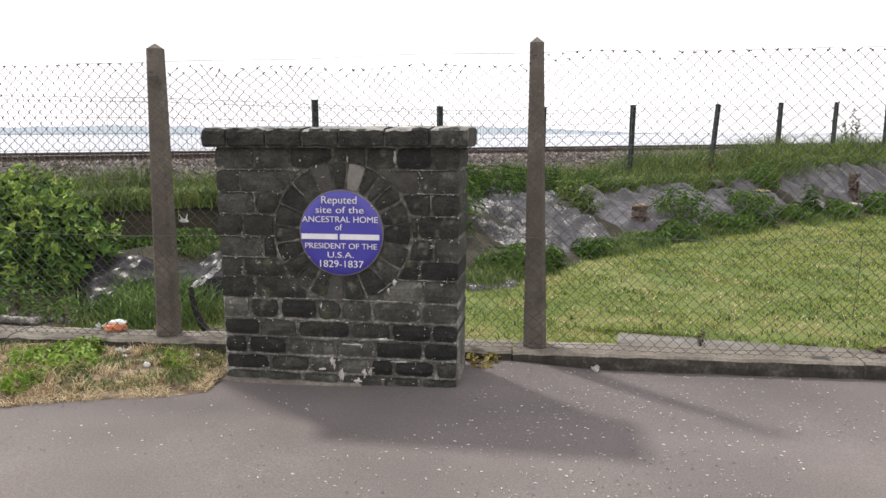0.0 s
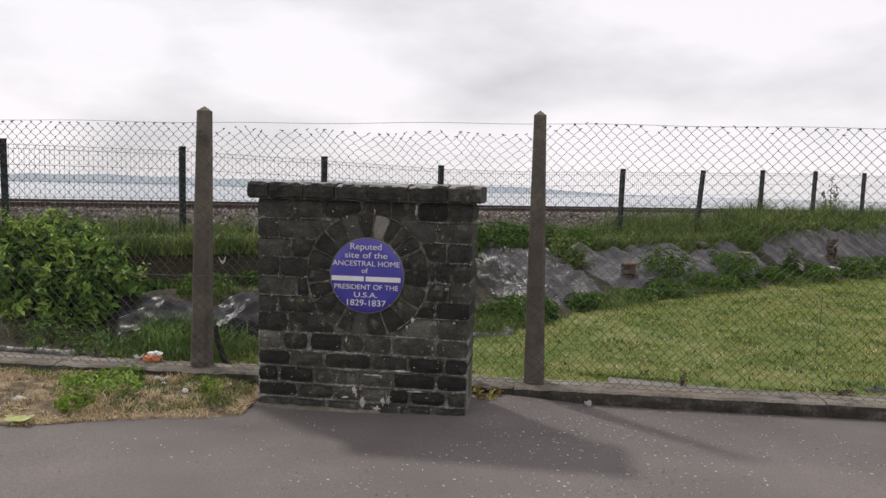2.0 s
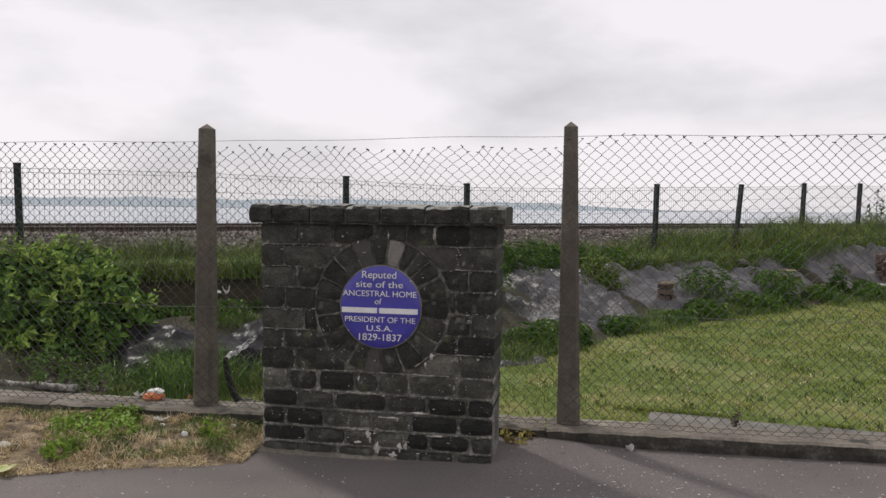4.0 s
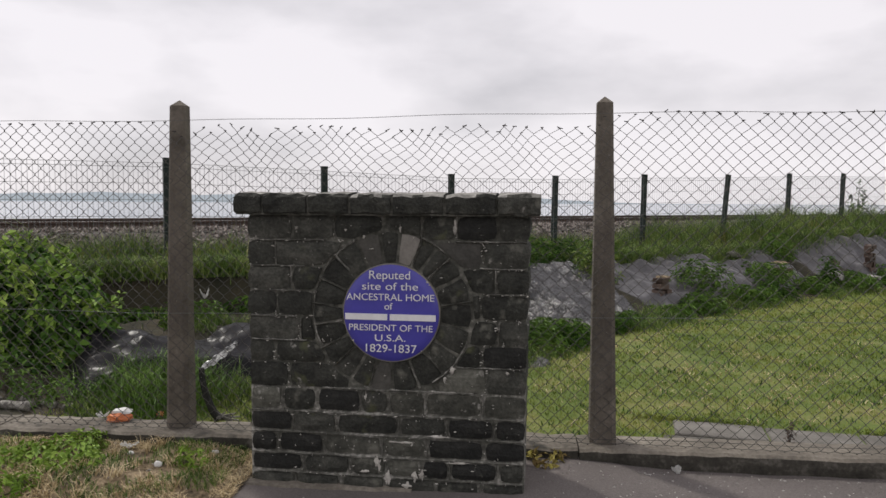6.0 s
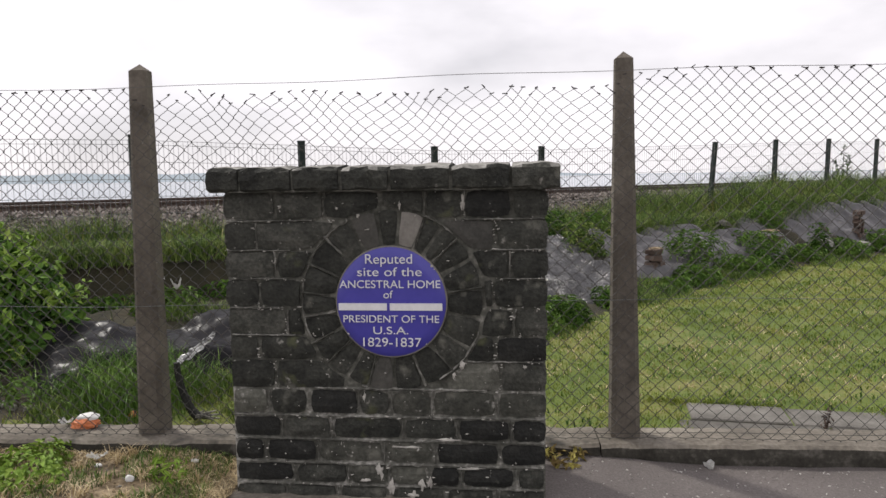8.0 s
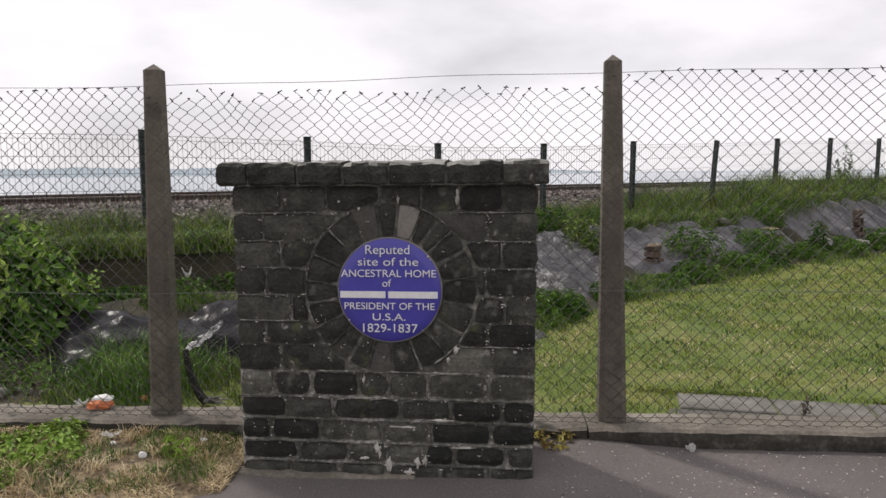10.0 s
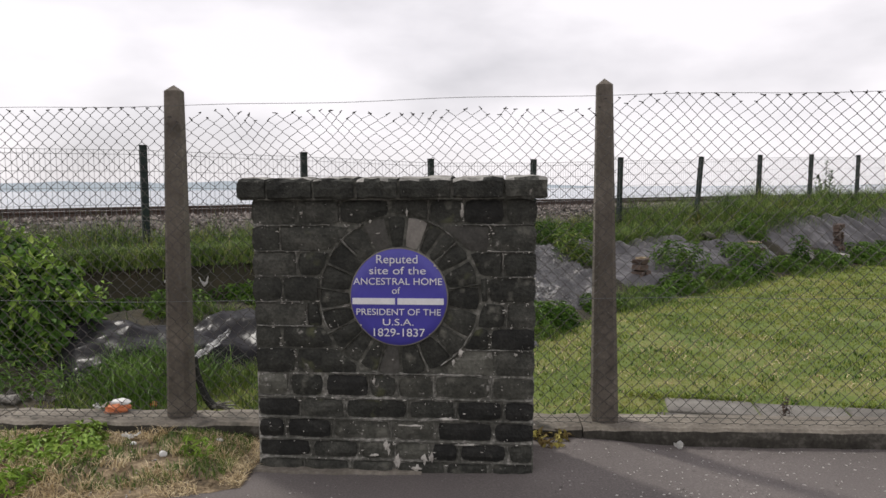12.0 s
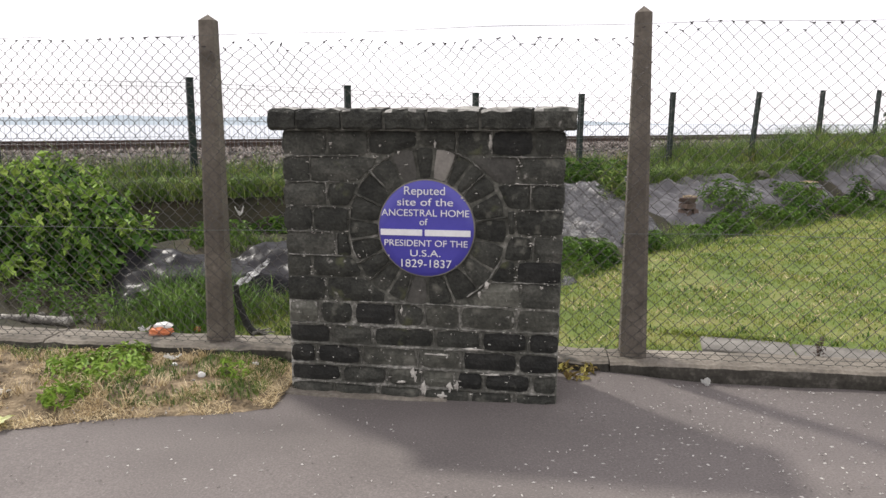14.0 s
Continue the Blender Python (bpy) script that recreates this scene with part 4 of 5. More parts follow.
lx, ly = g.uniform(-1.0, 9.5, n), 4.7 + 8.0 * g.uniform(0, 1, n) ** 1.3
s_, o_ = along(lx, ly)
keep = (o_ < foot(s_)) & ~on_slabs(lx, ly) & (wobble(lx, ly, 4.3, 15) + 0.8 * wobble(lx, ly, 12, 7) > 0.42 - 0.65 * np.exp(-((lx - 2.6) / 1.3) ** 2 - ((ly - 7.4) / 0.9) ** 2))
lx, ly = lx[keep], ly[keep]
blades("dry_lawn_patches", lx, ly, land_z(lx, ly), g.uniform(0.012, 0.04, len(lx)), 0.008, 2.0, STRAW, 38, "dry straw-coloured patches in the lawn")
# grass creeping over the slabs
n = 2600
tx = g.uniform(1.55, 4.3, n)
ty = 6.05 - 0.158 * (tx - 1.82) + g.normal(0.03, 0.04, n)
keep = wobble(tx, ty, 6, 2) > -0.05 - 0.9 * np.exp(-((tx - 1.85) / 0.15) ** 2)
tx, ty = tx[keep], ty[keep]
blades("slab_grass", tx, ty, np.full(len(tx), -0.215), g.uniform(0.02, 0.06, len(tx)), 0.006, 1.6, GRASS, 37, "lawn grass creeping over the slab edges")
# darker clover and broad weeds in the lawn
n = 44000
lx, ly = g.uniform(-1.6, 10, n), 4.7 + 8.6 * g.uniform(0, 1, n) ** 1.4
s_, o_ = along(lx, ly)
keep = (o_ < foot(s_)) & ~on_slabs(lx, ly) & (wobble(lx, ly, 5.7, 11) + 0.8 * wobble(lx, ly, 14, 3) > 0.5)
lx, ly = lx[keep], ly[keep]
blades("lawn_clover", lx, ly, land_z(lx, ly), g.uniform(0.025, 0.06, len(lx)), 0.012, 1.2, LEAF, 36, "darker clover patches in the lawn")
# longer tufts along the kerb and round the slab
n = 5000
tx = g.uniform(-2.8, 3.9, n)
ty = 4.66 + np.abs(g.normal(0, 0.07, n))
keep = (wobble(tx, tx * 0, 5) > -0.1) & ~((tx > -1.5) & (tx < -1.05)) & (tx > -2.1) & ~on_slabs(tx, ty)
tx, ty = tx[keep], ty[keep]
blades("kerb_tufts", tx, ty, land_z(tx, ty), g.uniform(0.04, 0.13, len(tx)), 0.006, 0.9, TALL_GRASS, 23, "longer grass tufts behind the kerb")

# tall grass on the bank's crest, hanging over its edge
n = 110000
gs, go = g.uniform(-5.5, 18, n), g.normal(0.0, 0.62, n)
keep = (go < 1.05 + 0.15 * wobble(gs, gs * 0, 2)) & (go > -1.25) & (wobble(gs, go, 2.1, 3) > -0.55 + 0.5 * np.abs(go)) & (wobble(gs, go, 5.5, 8) > -0.5)
gs, go = gs[keep], go[keep]
gx, gy = rail_point(gs, go)
gh = (0.20 + 0.13 * wobble(gs, go, 1.7, 5) + 0.08 * g.normal(0, 1, len(gs))).clip(0.08, 0.6) * np.interp(go, [-1.2, -0.4, 0.4, 1.1], [0.8, 1.15, 1.0, 0.5])
gh *= 1 + 0.55 * wobble(gs, go, 5.5, 8)
gh *= BANK_UNIT * np.interp(gs, [-6, 1.5, 4, 6.5, 8, 16], [1.15, 1.1, 0.8, 0.9, 1.4, 1.4])
blades("bank_grass", gx, gy, land_z(gx, gy) - 0.02, gh, 0.009, 0.8, TALL_GRASS, 24, "long tufted grass along the railway bank")
n = 36000
gs = g.uniform(-5.5, 16, n)
go = np.interp(gs, [2.0, 4.0, 5.0, 9.0, 11.0], [-1.05, -0.95, -1.0, -1.0, -0.85]) + g.normal(0, 0.10, n)
gx, gy = rail_point(gs, go)
blades("overhang_grass", gx, gy, np.where(gs < 3, bank_z(gs, np.maximum(go, -1.0)), bank_z(gs, go)) - 0.03, g.uniform(0.12, 0.36, n), 0.008, 1.5, TALL_GRASS, 29, "long grass hanging over the bank's edge")
n = 7000
gs, go = g.uniform(-5.5, 17, n), g.normal(0.1, 0.5, n)
keep = (go < 0.95) & (go > -1.0) & (wobble(gs, go, 4.0, 17) > 0.15)
gs, go = gs[keep], go[keep]
gx, gy = rail_point(gs, go)
blades("bank_seedheads", gx, gy, land_z(gx, gy) - 0.02, g.uniform(0.18, 0.44, len(gs)), 0.007, 0.7, WITHERED, 62, "brownish seeding grass stems along the bank")
# grass and weeds on the lower bank and round the plastic
n = 46000
gs = g.uniform(-3.5, 16, n)
f_ = foot(gs)
go = f_ + g.normal(0.22, 0.16, n)
keep = wobble(gs, gs * 0, 2.2, 9) + 0.5 * wobble(gs, go, 6) > -0.25
gs, go = gs[keep], go[keep]
gx, gy = rail_point(gs, go)
keep = (gy > 4.75) & (gs > -0.9) & ~((gs > -1.4) & (gs < 1.5) & (go > -3.45))
gx, gy = gx[keep], gy[keep]
blades("foot_grass", gx, gy, land_z(gx, gy) - 0.01, g.uniform(0.04, 0.15, len(gx)), 0.008, 0.9, TALL_GRASS, 25, "weedy grass at the foot of the bank")
# the rough corner behind the kerb
n = 34000
gx, gy = g.uniform(-5.4, -0.75, n), g.uniform(4.72, 7.9, n)
keep = (wobble(gx, gy, 2.0, 6) + 0.35 * wobble(gx, gy, 7, 2) > 0.05) & (np.hypot((gx + 2.40) / 0.98, (gy - 6.75) / 0.64) > 1) & ~((gx > -1.55) & (gy < 5.4)) & ~((gx < -2.6) & (gy < 5.6)) & ((gx > -2.55) | (g.uniform(0, 1, n) < 0.08))
gx, gy = gx[keep], gy[keep]
blades("rough_grass", gx, gy, land_z(gx, gy) - 0.01, g.uniform(0.06, 0.20, len(gx)) * (1 + 0.8 * np.exp(-((gx + 2.32) / 0.4) ** 2 - ((gy - 6.34) / 0.55) ** 2)), 0.007, 0.9, TALL_GRASS, 26,
       "rank grass behind the kerb")

n = 3600
gx, gy = g.normal(-2.12, 0.24, n), g.normal(5.95, 0.28, n)
keep = (gx < -1.62) & (gy < 6.5) & (gy > 5.2) & (wobble(gx, gy, 7, 4) > -0.35)
gx, gy = gx[keep], gy[keep]
blades("tall_tufts", gx, gy, land_z(gx, gy) - 0.01, g.uniform(0.10, 0.34, len(gx)), 0.008, 0.8, WEED, 61, "tall fresh green grass before the plastic sheet")

# straw and weeds on the dry verge
n = 34000
vx = g.uniform(-4.2, -0.71, n)
vy = verge_edge(vx) + (4.42 - verge_edge(vx)) * g.uniform(0.0, 1, n) - 0.01
keep = wobble(vx, vy, 4.5, 8) + 0.6 * wobble(vx, vy, 13) > 0.0
vx, vy = vx[keep], vy[keep]
blades("verge_straw", vx, vy, verge_z(vx, vy) - 0.004, g.uniform(0.008, 0.035, len(vx)), 0.0045, 3.2, STRAW, 27, "dry bleached straw on the verge")
n = 60
cx = g.uniform(-3.2, -0.85, n)
cy = verge_edge(cx) + (4.42 - verge_edge(cx)) * g.uniform(0.05, 0.95, n)
vx = np.repeat(cx, 26) + g.normal(0, 0.02, n * 26)
vy = np.repeat(cy, 26) + g.normal(0, 0.02, n * 26)
blades("straw_tufts", vx, vy, verge_z(vx, vy) - 0.004, g.uniform(0.03, 0.09, len(vx)), 0.0045, 1.6, STRAW, 39, "dry straw tufts standing on the verge")
n = 12000
vx = g.uniform(-4.2, -0.8, n)
vy = verge_edge(vx) + (4.42 - verge_edge(vx)) * g.uniform(0.12, 1, n)
keep = wobble(vx, vy, 2.7, 2) + 0.6 * wobble(vx, vy, 7, 5) > 0.30 - 0.25 * smoothstep(4.1, 4.4, vy)
vx, vy = vx[keep], vy[keep]
blades("verge_grass", vx, vy, verge_z(vx, vy) - 0.004, g.uniform(0.015, 0.06, len(vx)), 0.005, 1.2, TALL_GRASS, 28, "thin green grass on the verge")


def weed(name, x, y, z, rad, hgt, n, mat, seed, label, size=0.05, broad=0.45, flat=0.5):
    """A leafy weed: short stems and a low mound of leaves."""
    top = empty(name, label, "weed", "weeds")
    top.location = (x, y, z)
    q = np.random.default_rng(seed)
    d = q.normal(0, 1, (n, 3))
    d[:, 2] = np.abs(d[:, 2]) * flat
    d /= np.linalg.norm(d, axis=1)[:, None]
    rr = q.uniform(0.35, 1.0, n)[:, None] ** 0.6
    lump = 1 + 0.25 * np.sin(np.arctan2(d[:, 1], d[:, 0]) * 3 + seed)[:, None]
    p = d * rr * lump * np.array([rad, rad, hgt / max(flat, 0.3)])
    p[:, 2] = np.clip(p[:, 2], 0.01, hgt)
    leaf_cloud("leaves", p, d + np.array([0, 0, 0.7]), size, mat, seed + 1, top, "", broad)
    bm = bmesh.new()
    for k in range(9):
        e = p[q.integers(n)]
        rod(bm, (0, 0, 0), Vector(e) * 0.95, 0.004, 0.0015, 4)
    part("stems", bm, BARK, top)
    return top


weed("broadleaf_weed", -1.76, 4.10, 0.04, 0.27, 0.085, 1100, VERGE_WEED, 41, "low bright green weed on the dry verge", 0.04, 0.5)
weed("broadleaf_weed", -1.02, 4.10, 0.045, 0.09, 0.08, 90, VERGE_WEED, 42, "small green weed tuft in the verge", 0.05, 0.25)
weed("broadleaf_weed", -1.72, 3.66, 0.04, 0.12, 0.07, 200, VERGE_WEED, 43, "small grassy weed in the straw", 0.05, 0.25)
weed("withered_weed", 0.80, 4.36, 0.03, 0.11, 0.06, 110, WITHERED, 44, "yellowing weed at the foot of the memorial", 0.06, 0.4)
weed("dock_plant", 2.16, 4.68, 0.085, 0.03, 0.16, 40, BRICK_RED, 45, "rusty brown dock plant behind the kerb", 0.03, 0.4, 1.5)
for k, (s, o, rad, h, m) in enumerate(((6.4, -1.9, 0.42, 0.42, WEED), (5.2, -2.55, 0.28, 0.12, WEED), (4.2, -2.75, 0.25, 0.12, WEED), (3.2, -2.9, 0.3, 0.15, WEED), (8.0, -1.7, 0.45, 0.28, WEED),
                                       (9.0, -1.2, 0.28, 0.42, WEED), (7.0, -2.2, 0.4, 0.2, WEED), (2.6, -3.3, 0.3, 0.24, WEED), (9.8, -1.9, 0.5, 0.18, WEED), (11.2, -1.8, 0.5, 0.2, WEED),
                                       (4.6, -0.9, 0.5, 0.35, LEAF), (3.6, -1.1, 0.5, 0.4, LEAF), (2.7, -1.5, 0.6, 0.45, WEED), (1.5, -1.9, 0.5, 0.35, WEED), (0.75, -1.9, 0.35, 0.22, WEED),
                                       (3.0, -3.35, 0.22, 0.2, LEAF), (3.9, -2.95, 0.2, 0.16, LEAF), (5.7, -2.55, 0.3, 0.24, WEED), (7.6, -2.2, 0.3, 0.26, LEAF), (8.7, -2.05, 0.28, 0.22, WEED), (9.3, -1.9, 0.16, 0.45, LEAF),
                                       (10.9, -1.95, 0.35, 0.18, WEED), (12.2, -1.8, 0.4, 0.2, WEED), (4.75, -1.6, 0.35, 0.4, TALL_GRASS), (2.4, -2.2, 0.35, 0.35, LEAF), (0.6, -1.5, 0.35, 0.16, LEAF), (-0.6, -1.5, 0.3, 0.14, LEAF), (5.6, -0.85, 0.35, 0.3, WEED), (-0.2, -1.9, 0.3, 0.2, WEED), (1.2, -3.1, 0.3, 0.18, WEED))):
    x, y = rail_point(s, o)
    weed("bank_weed", x, y, float(land_z(x, y)) - 0.02, rad * BANK_UNIT, h * BANK_UNIT, int(2300 * rad), m, 60 + k, "leafy green weed growing on the bank", 0.11, 0.2, 0.9)
for k, (x, y, rad, h) in enumerate(((-1.95, 5.12, 0.30, 0.20), (-2.35, 4.95, 0.28, 0.2), (-1.66, 5.2, 0.2, 0.14), (-2.75, 5.0, 0.3, 0.28), (-1.05, 5.9, 0.25, 0.2))):
    x, y = beyond((x, y))
    weed("rough_weed", x, y, float(land_z(x, y)), rad, h, int(900 * rad), WEED, 90 + k, "rank green weed behind the kerb", 0.07, 0.3, 1.0)
# a tall willowherb by the railway fence
wx, wy = rail_point(13.6, 0.2)
tall = empty("tall_weed", "tall thin leafy weed beside the railway fence", "weed", "weeds")
tall.location = (wx, wy, float(land_z(wx, wy)))
tall.scale = (BANK_UNIT,) * 3
bm = bmesh.new()
stems = [((0, 0), (0.03, 0.02), 1.05), ((0.05, 0.03), (0.16, 0.08), 0.85), ((-0.05, 0), (-0.14, 0.02), 0.75)]
tp = []
for (bx, by), (ex, ey), hh in stems:
    rod(bm, (bx, by, 0), (ex, ey, hh), 0.007, 0.003, 5)
    for t in np.linspace(0.3, 1.0, 40):
        tp.append((bx + (ex - bx) * t + g.normal(0, 0.045 * (1.2 - 0.6 * t)), by + (ey - by) * t + g.normal(0, 0.03), hh * t))
part("stems", bm, BARK, tall)
leaf_cloud("leaves", np.array(tp), g.normal(0, 1, (len(tp), 3)) + np.array([0, -0.3, 0.4]), 0.10, LEAF, 121, tall, "", 0.28)

# ---- the bush ----
bush = empty("bush", "dense green shrub behind the fence, coloured brighter on young and sunlit leaves", "bush")
q = np.random.default_rng(31)
lobes = [((-3.35, 5.85, 0.52), (0.62, 0.55, 0.46)), ((-3.0, 5.75, 0.40), (0.50, 0.45, 0.40)), ((-4.1, 5.95, 0.55), (0.75, 0.6, 0.50)), ((-3.7, 6.2, 0.72), (0.65, 0.55, 0.38)),
         ((-4.9, 6.0, 0.55), (0.7, 0.6, 0.50)), ((-3.25, 6.0, 0.72), (0.40, 0.4, 0.32)), ((-2.85, 5.95, 0.62), (0.25, 0.3, 0.24)), ((-3.7, 5.6, 0.35), (0.8, 0.45, 0.36)), ((-2.72, 5.65, 0.30), (0.32, 0.3, 0.26)), ((-2.72, 5.9, 0.62), (0.22, 0.2, 0.13)), ((-2.62, 5.8, 0.45), (0.24, 0.2, 0.12)), ((-3.6, 5.42, 0.20), (0.85, 0.30, 0.26)), ((-2.95, 5.5, 0.18), (0.42, 0.28, 0.24)), ((-4.5, 5.45, 0.22), (0.8, 0.3, 0.28))]
P, Dn, Yg = [], [], []
for c, rads in lobes:
    for k in range(int(62 * (rads[0] + rads[2]) ** 2)):
        d = q.normal(0, 1, 3)
        d /= np.linalg.norm(d)
        lumpy = 1 + 0.15 * math.sin(d[0] * 7 + c[0] * 5) * math.cos(d[2] * 6 + c[1]) + q.normal(0, 0.06)
        tip = np.array(c) + d * lumpy * np.array(rads)
        axis = d * 0.6 + np.array([0, -0.15, 0.55]) + q.normal(0, 0.3, 3)
        axis /= np.linalg.norm(axis)
        # Upward tips get the bright leaf colour: young growth plus painted sunlit highlights.
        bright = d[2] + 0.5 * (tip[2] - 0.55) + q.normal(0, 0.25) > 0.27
        m = 15
        t = q.uniform(0, 1, m)[:, None]
        P.append(tip - axis * t * 0.15 + q.normal(0, 0.026, (m, 3)))
        Dn.append(np.repeat(axis[None], m, 0) * 0.6 + q.normal(0, 0.45, (m, 3)) + np.array([0, -0.1, 0.35]))
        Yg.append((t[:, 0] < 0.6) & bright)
    # Inner leaves all keep the darker green, which deepens the shade inside.
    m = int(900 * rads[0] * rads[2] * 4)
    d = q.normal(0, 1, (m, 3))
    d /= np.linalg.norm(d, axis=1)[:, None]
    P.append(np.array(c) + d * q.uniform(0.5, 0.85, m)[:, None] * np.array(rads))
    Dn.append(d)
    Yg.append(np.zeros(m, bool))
P, Dn, young = np.concatenate(P), np.concatenate(Dn), np.concatenate(Yg)
keep = P[:, 2] > 0.03
P, Dn, young = beyond(P[keep]), Dn[keep], young[keep]
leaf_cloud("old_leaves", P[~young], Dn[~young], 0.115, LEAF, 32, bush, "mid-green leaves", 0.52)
leaf_cloud("young_leaves", P[young], Dn[young], 0.110, SUNLIT_YOUNG_LEAF, 33, bush, "young and upward leaves, coloured bright yellow-green as if sunlit", 0.48)
bm = bmesh.new()
for k in range(26):
    c, rads = lobes[k % len(lobes)]
    root = Vector((-3.7 + q.uniform(-0.7, 0.7), 5.95 + q.uniform(-0.15, 0.15), 0.05))
    tip = Vector(c) + Vector(q.normal(0, 0.3, 3)) * rads[0]
    root, tip = Vector(beyond(root)), Vector(beyond(tip))
    midp = (root + tip) / 2 + Vector((q.uniform(-0.1, 0.1), q.uniform(-0.1, 0.1), 0.08))
    rod(bm, root, midp, 0.013, 0.009, 6)
    rod(bm, midp, tip, 0.009, 0.003, 5)
part("branches", bm, BARK, bush, "thin brown branches")
# leading shoots that break the outline
sp, sd = [], []
for k in range(46):
    c, rads = lobes[k % len(lobes)]
    a = q.uniform(0, math.tau)
    b0 = np.array(c) + np.array([math.cos(a) * rads[0] * 0.8, math.sin(a) * rads[1] * 0.6, rads[2] * 0.75])
    dirv = np.array([math.cos(a) * 0.35, math.sin(a) * 0.2, 0.8])
    for t in np.linspace(0, 0.17, 9):
        sp.append(b0 + dirv * t + q.normal(0, 0.018, 3))
        sd.append(q.normal(0, 1, 3) + np.array([0, 0, 0.6]))
tagged(leaf_cloud("shoot_leaves", beyond(np.array(sp)), np.array(sd), 0.10, SUNLIT_YOUNG_LEAF, 34, bush, "bright leading shoots", 0.42), kind="stuff")


# ---- plastic sheeting ----
def plastic(name, s0, s1, o0f, o1f, ns, no, lift, fold, seed, label, mat=None):
    """A crumpled sheet draped over the bank between two edges given as offsets."""
    r_ = np.random.default_rng(seed)
    S, T = np.meshgrid(np.linspace(s0, s1, ns), np.linspace(0, 1, no))
    O = o0f(S) + (o1f(S) - o0f(S)) * T + 0.05 * wobble(S, T, 4.1, seed) * ((T < 0.02) | (T > 0.98)) * 2
    X, Y = rail_point(S, O)
    nz = np.array([(abs(noise.noise((s * 1.9 + o * 0.9, o * 0.6 - s * 0.25, seed))), abs(noise.noise((s * 2.7 + o * 1.9, o * 2.9 - s * 1.3, seed + 9))), noise.noise((s * 9, o * 9, seed)))
                   for s, o in zip(S.ravel(), O.ravel())]).reshape(*S.shape, 3)
    ridge, crease, small = 1 - 2.4 * nz[..., 0], 1 - 2.2 * nz[..., 1], nz[..., 2]
    U = (S - s0) / (s1 - s0)
    hug = smoothstep(0, 0.22, T) * smoothstep(0, 0.18, 1 - T) * smoothstep(0, 0.10, U) * smoothstep(0, 0.10, 1 - U)
    Zs = land_z(X, Y) - 0.03 + (lift + 0.03) * hug + hug * fold * (ridge + crease * 0.45 + 0.14 * small - 0.8) + 0.002 * r_.normal(0, 1, S.shape)
    idx = np.arange(S.size).reshape(S.shape)
    f = np.stack([idx[:-1, :-1], idx[:-1, 1:], idx[1:, 1:], idx[1:, :-1]], -1).reshape(-1, 4).tolist()
    ob = part(name, pydata(name, np.stack([X, Y, Zs], -1).reshape(-1, 3).tolist(), f), mat or PLASTIC, smooth=True)
    return tagged(ob, label, "plastic sheet", "plastic sheets on the bank")


plastic("plastic_sheet", 4.9, 9.2, lambda s: foot(s) + 0.38, lambda s: -0.98 + 0.1 * np.sin(s * 3), 150, 50, 0.10, 0.11, 3, "black plastic sheeting draped over the bank, coloured towards its grey sky sheen")
plastic("plastic_sheet", 9.25, 15.0, lambda s: foot(s) + 0.32, lambda s: -0.82 + 0.1 * np.sin(s * 2), 190, 50, 0.11, 0.12, 7, "black plastic sheeting draped over the bank, coloured towards its grey sky sheen")
plastic("plastic_sheet", 3.0, 4.75, lambda s: foot(s) + 0.2, lambda s: -1.0 + 0.12 * np.sin(s * 4), 90, 60, 0.11, 0.17, 12, "crumpled shiny black plastic sheet on the bank", CRINKLED)
plastic("plastic_sheet", -1.25, 0.45, lambda s: -3.3 + 0 * s, lambda s: -2.42 + 0.1 * np.sin(s * 5), 70, 50, 0.15, 0.055, 15, "crumpled shiny black plastic sheet behind the fence", SHINY_PLASTIC)
plastic("plastic_sheet", 0.55, 1.4, lambda s: -3.05 + 0 * s, lambda s: -2.6 + 0.08 * np.sin(s * 5), 44, 40, 0.03, 0.04, 18, "crumpled black plastic sheet half hidden in weeds", SHINY_PLASTIC)
plastic("plastic_sheet", 1.8, 2.35, lambda s: foot(s) - 0.16, lambda s: foot(s) + 0.06, 26, 16, 0.035, 0.05, 21, "torn scrap of black plastic lying on the grass", CRINKLED)


# ---- loose things ----
def lump(name, x, y, z, sx, sy, sz, mat, seed, label, category, group="", crumple=0.25, sub=2, yaw=0):
    bm = bmesh.new()
    bmesh.ops.create_icosphere(bm, subdivisions=sub, radius=1.0)
    q_ = random.Random(seed)
    for v in bm.verts:
        v.co *= 1 + q_.uniform(-crumple, crumple)
        v.co.z = max(v.co.z, -0.75)
        v.co = Vector((v.co.x * sx, v.co.y * sy, v.co.z * sz))
    ob = part(name, bm, mat)
    ob.matrix_basis = pose(x, y, z + sz * 0.7, 0, 0, yaw)
    return tagged(ob, label, category, group)


def scrap(name, x, y, z, w, d, h, mat, seed, label, category="litter", yaw=0, group="litter"):
    """A creased piece of paper or film with a curled edge."""
    q_ = random.Random(seed)
    bm = bmesh.new()
    nu, nv = 6, 5
    grid = [[bm.verts.new(((i / nu - 0.5) * w + q_.uniform(-0.1, 0.1) * w, (j / nv - 0.5) * d + q_.uniform(-0.1, 0.1) * d, q_.uniform(0.02, 0.5) * h + h * (abs(i / nu - 0.5) * 1.6) ** 2)) for i in range(nu + 1)]
            for j in range(nv + 1)]
    for j in range(nv):
        for i in range(nu):
            bm.faces.new((grid[j][i], grid[j][i + 1], grid[j + 1][i + 1], grid[j + 1][i]))
    bmesh.ops.solidify(bm, geom=list(bm.faces), thickness=0.0015)
    ob = part(name, bm, mat)
    ob.matrix_basis = pose(x, y, z, 0, 0, yaw)
    return tagged(ob, label, category, group)


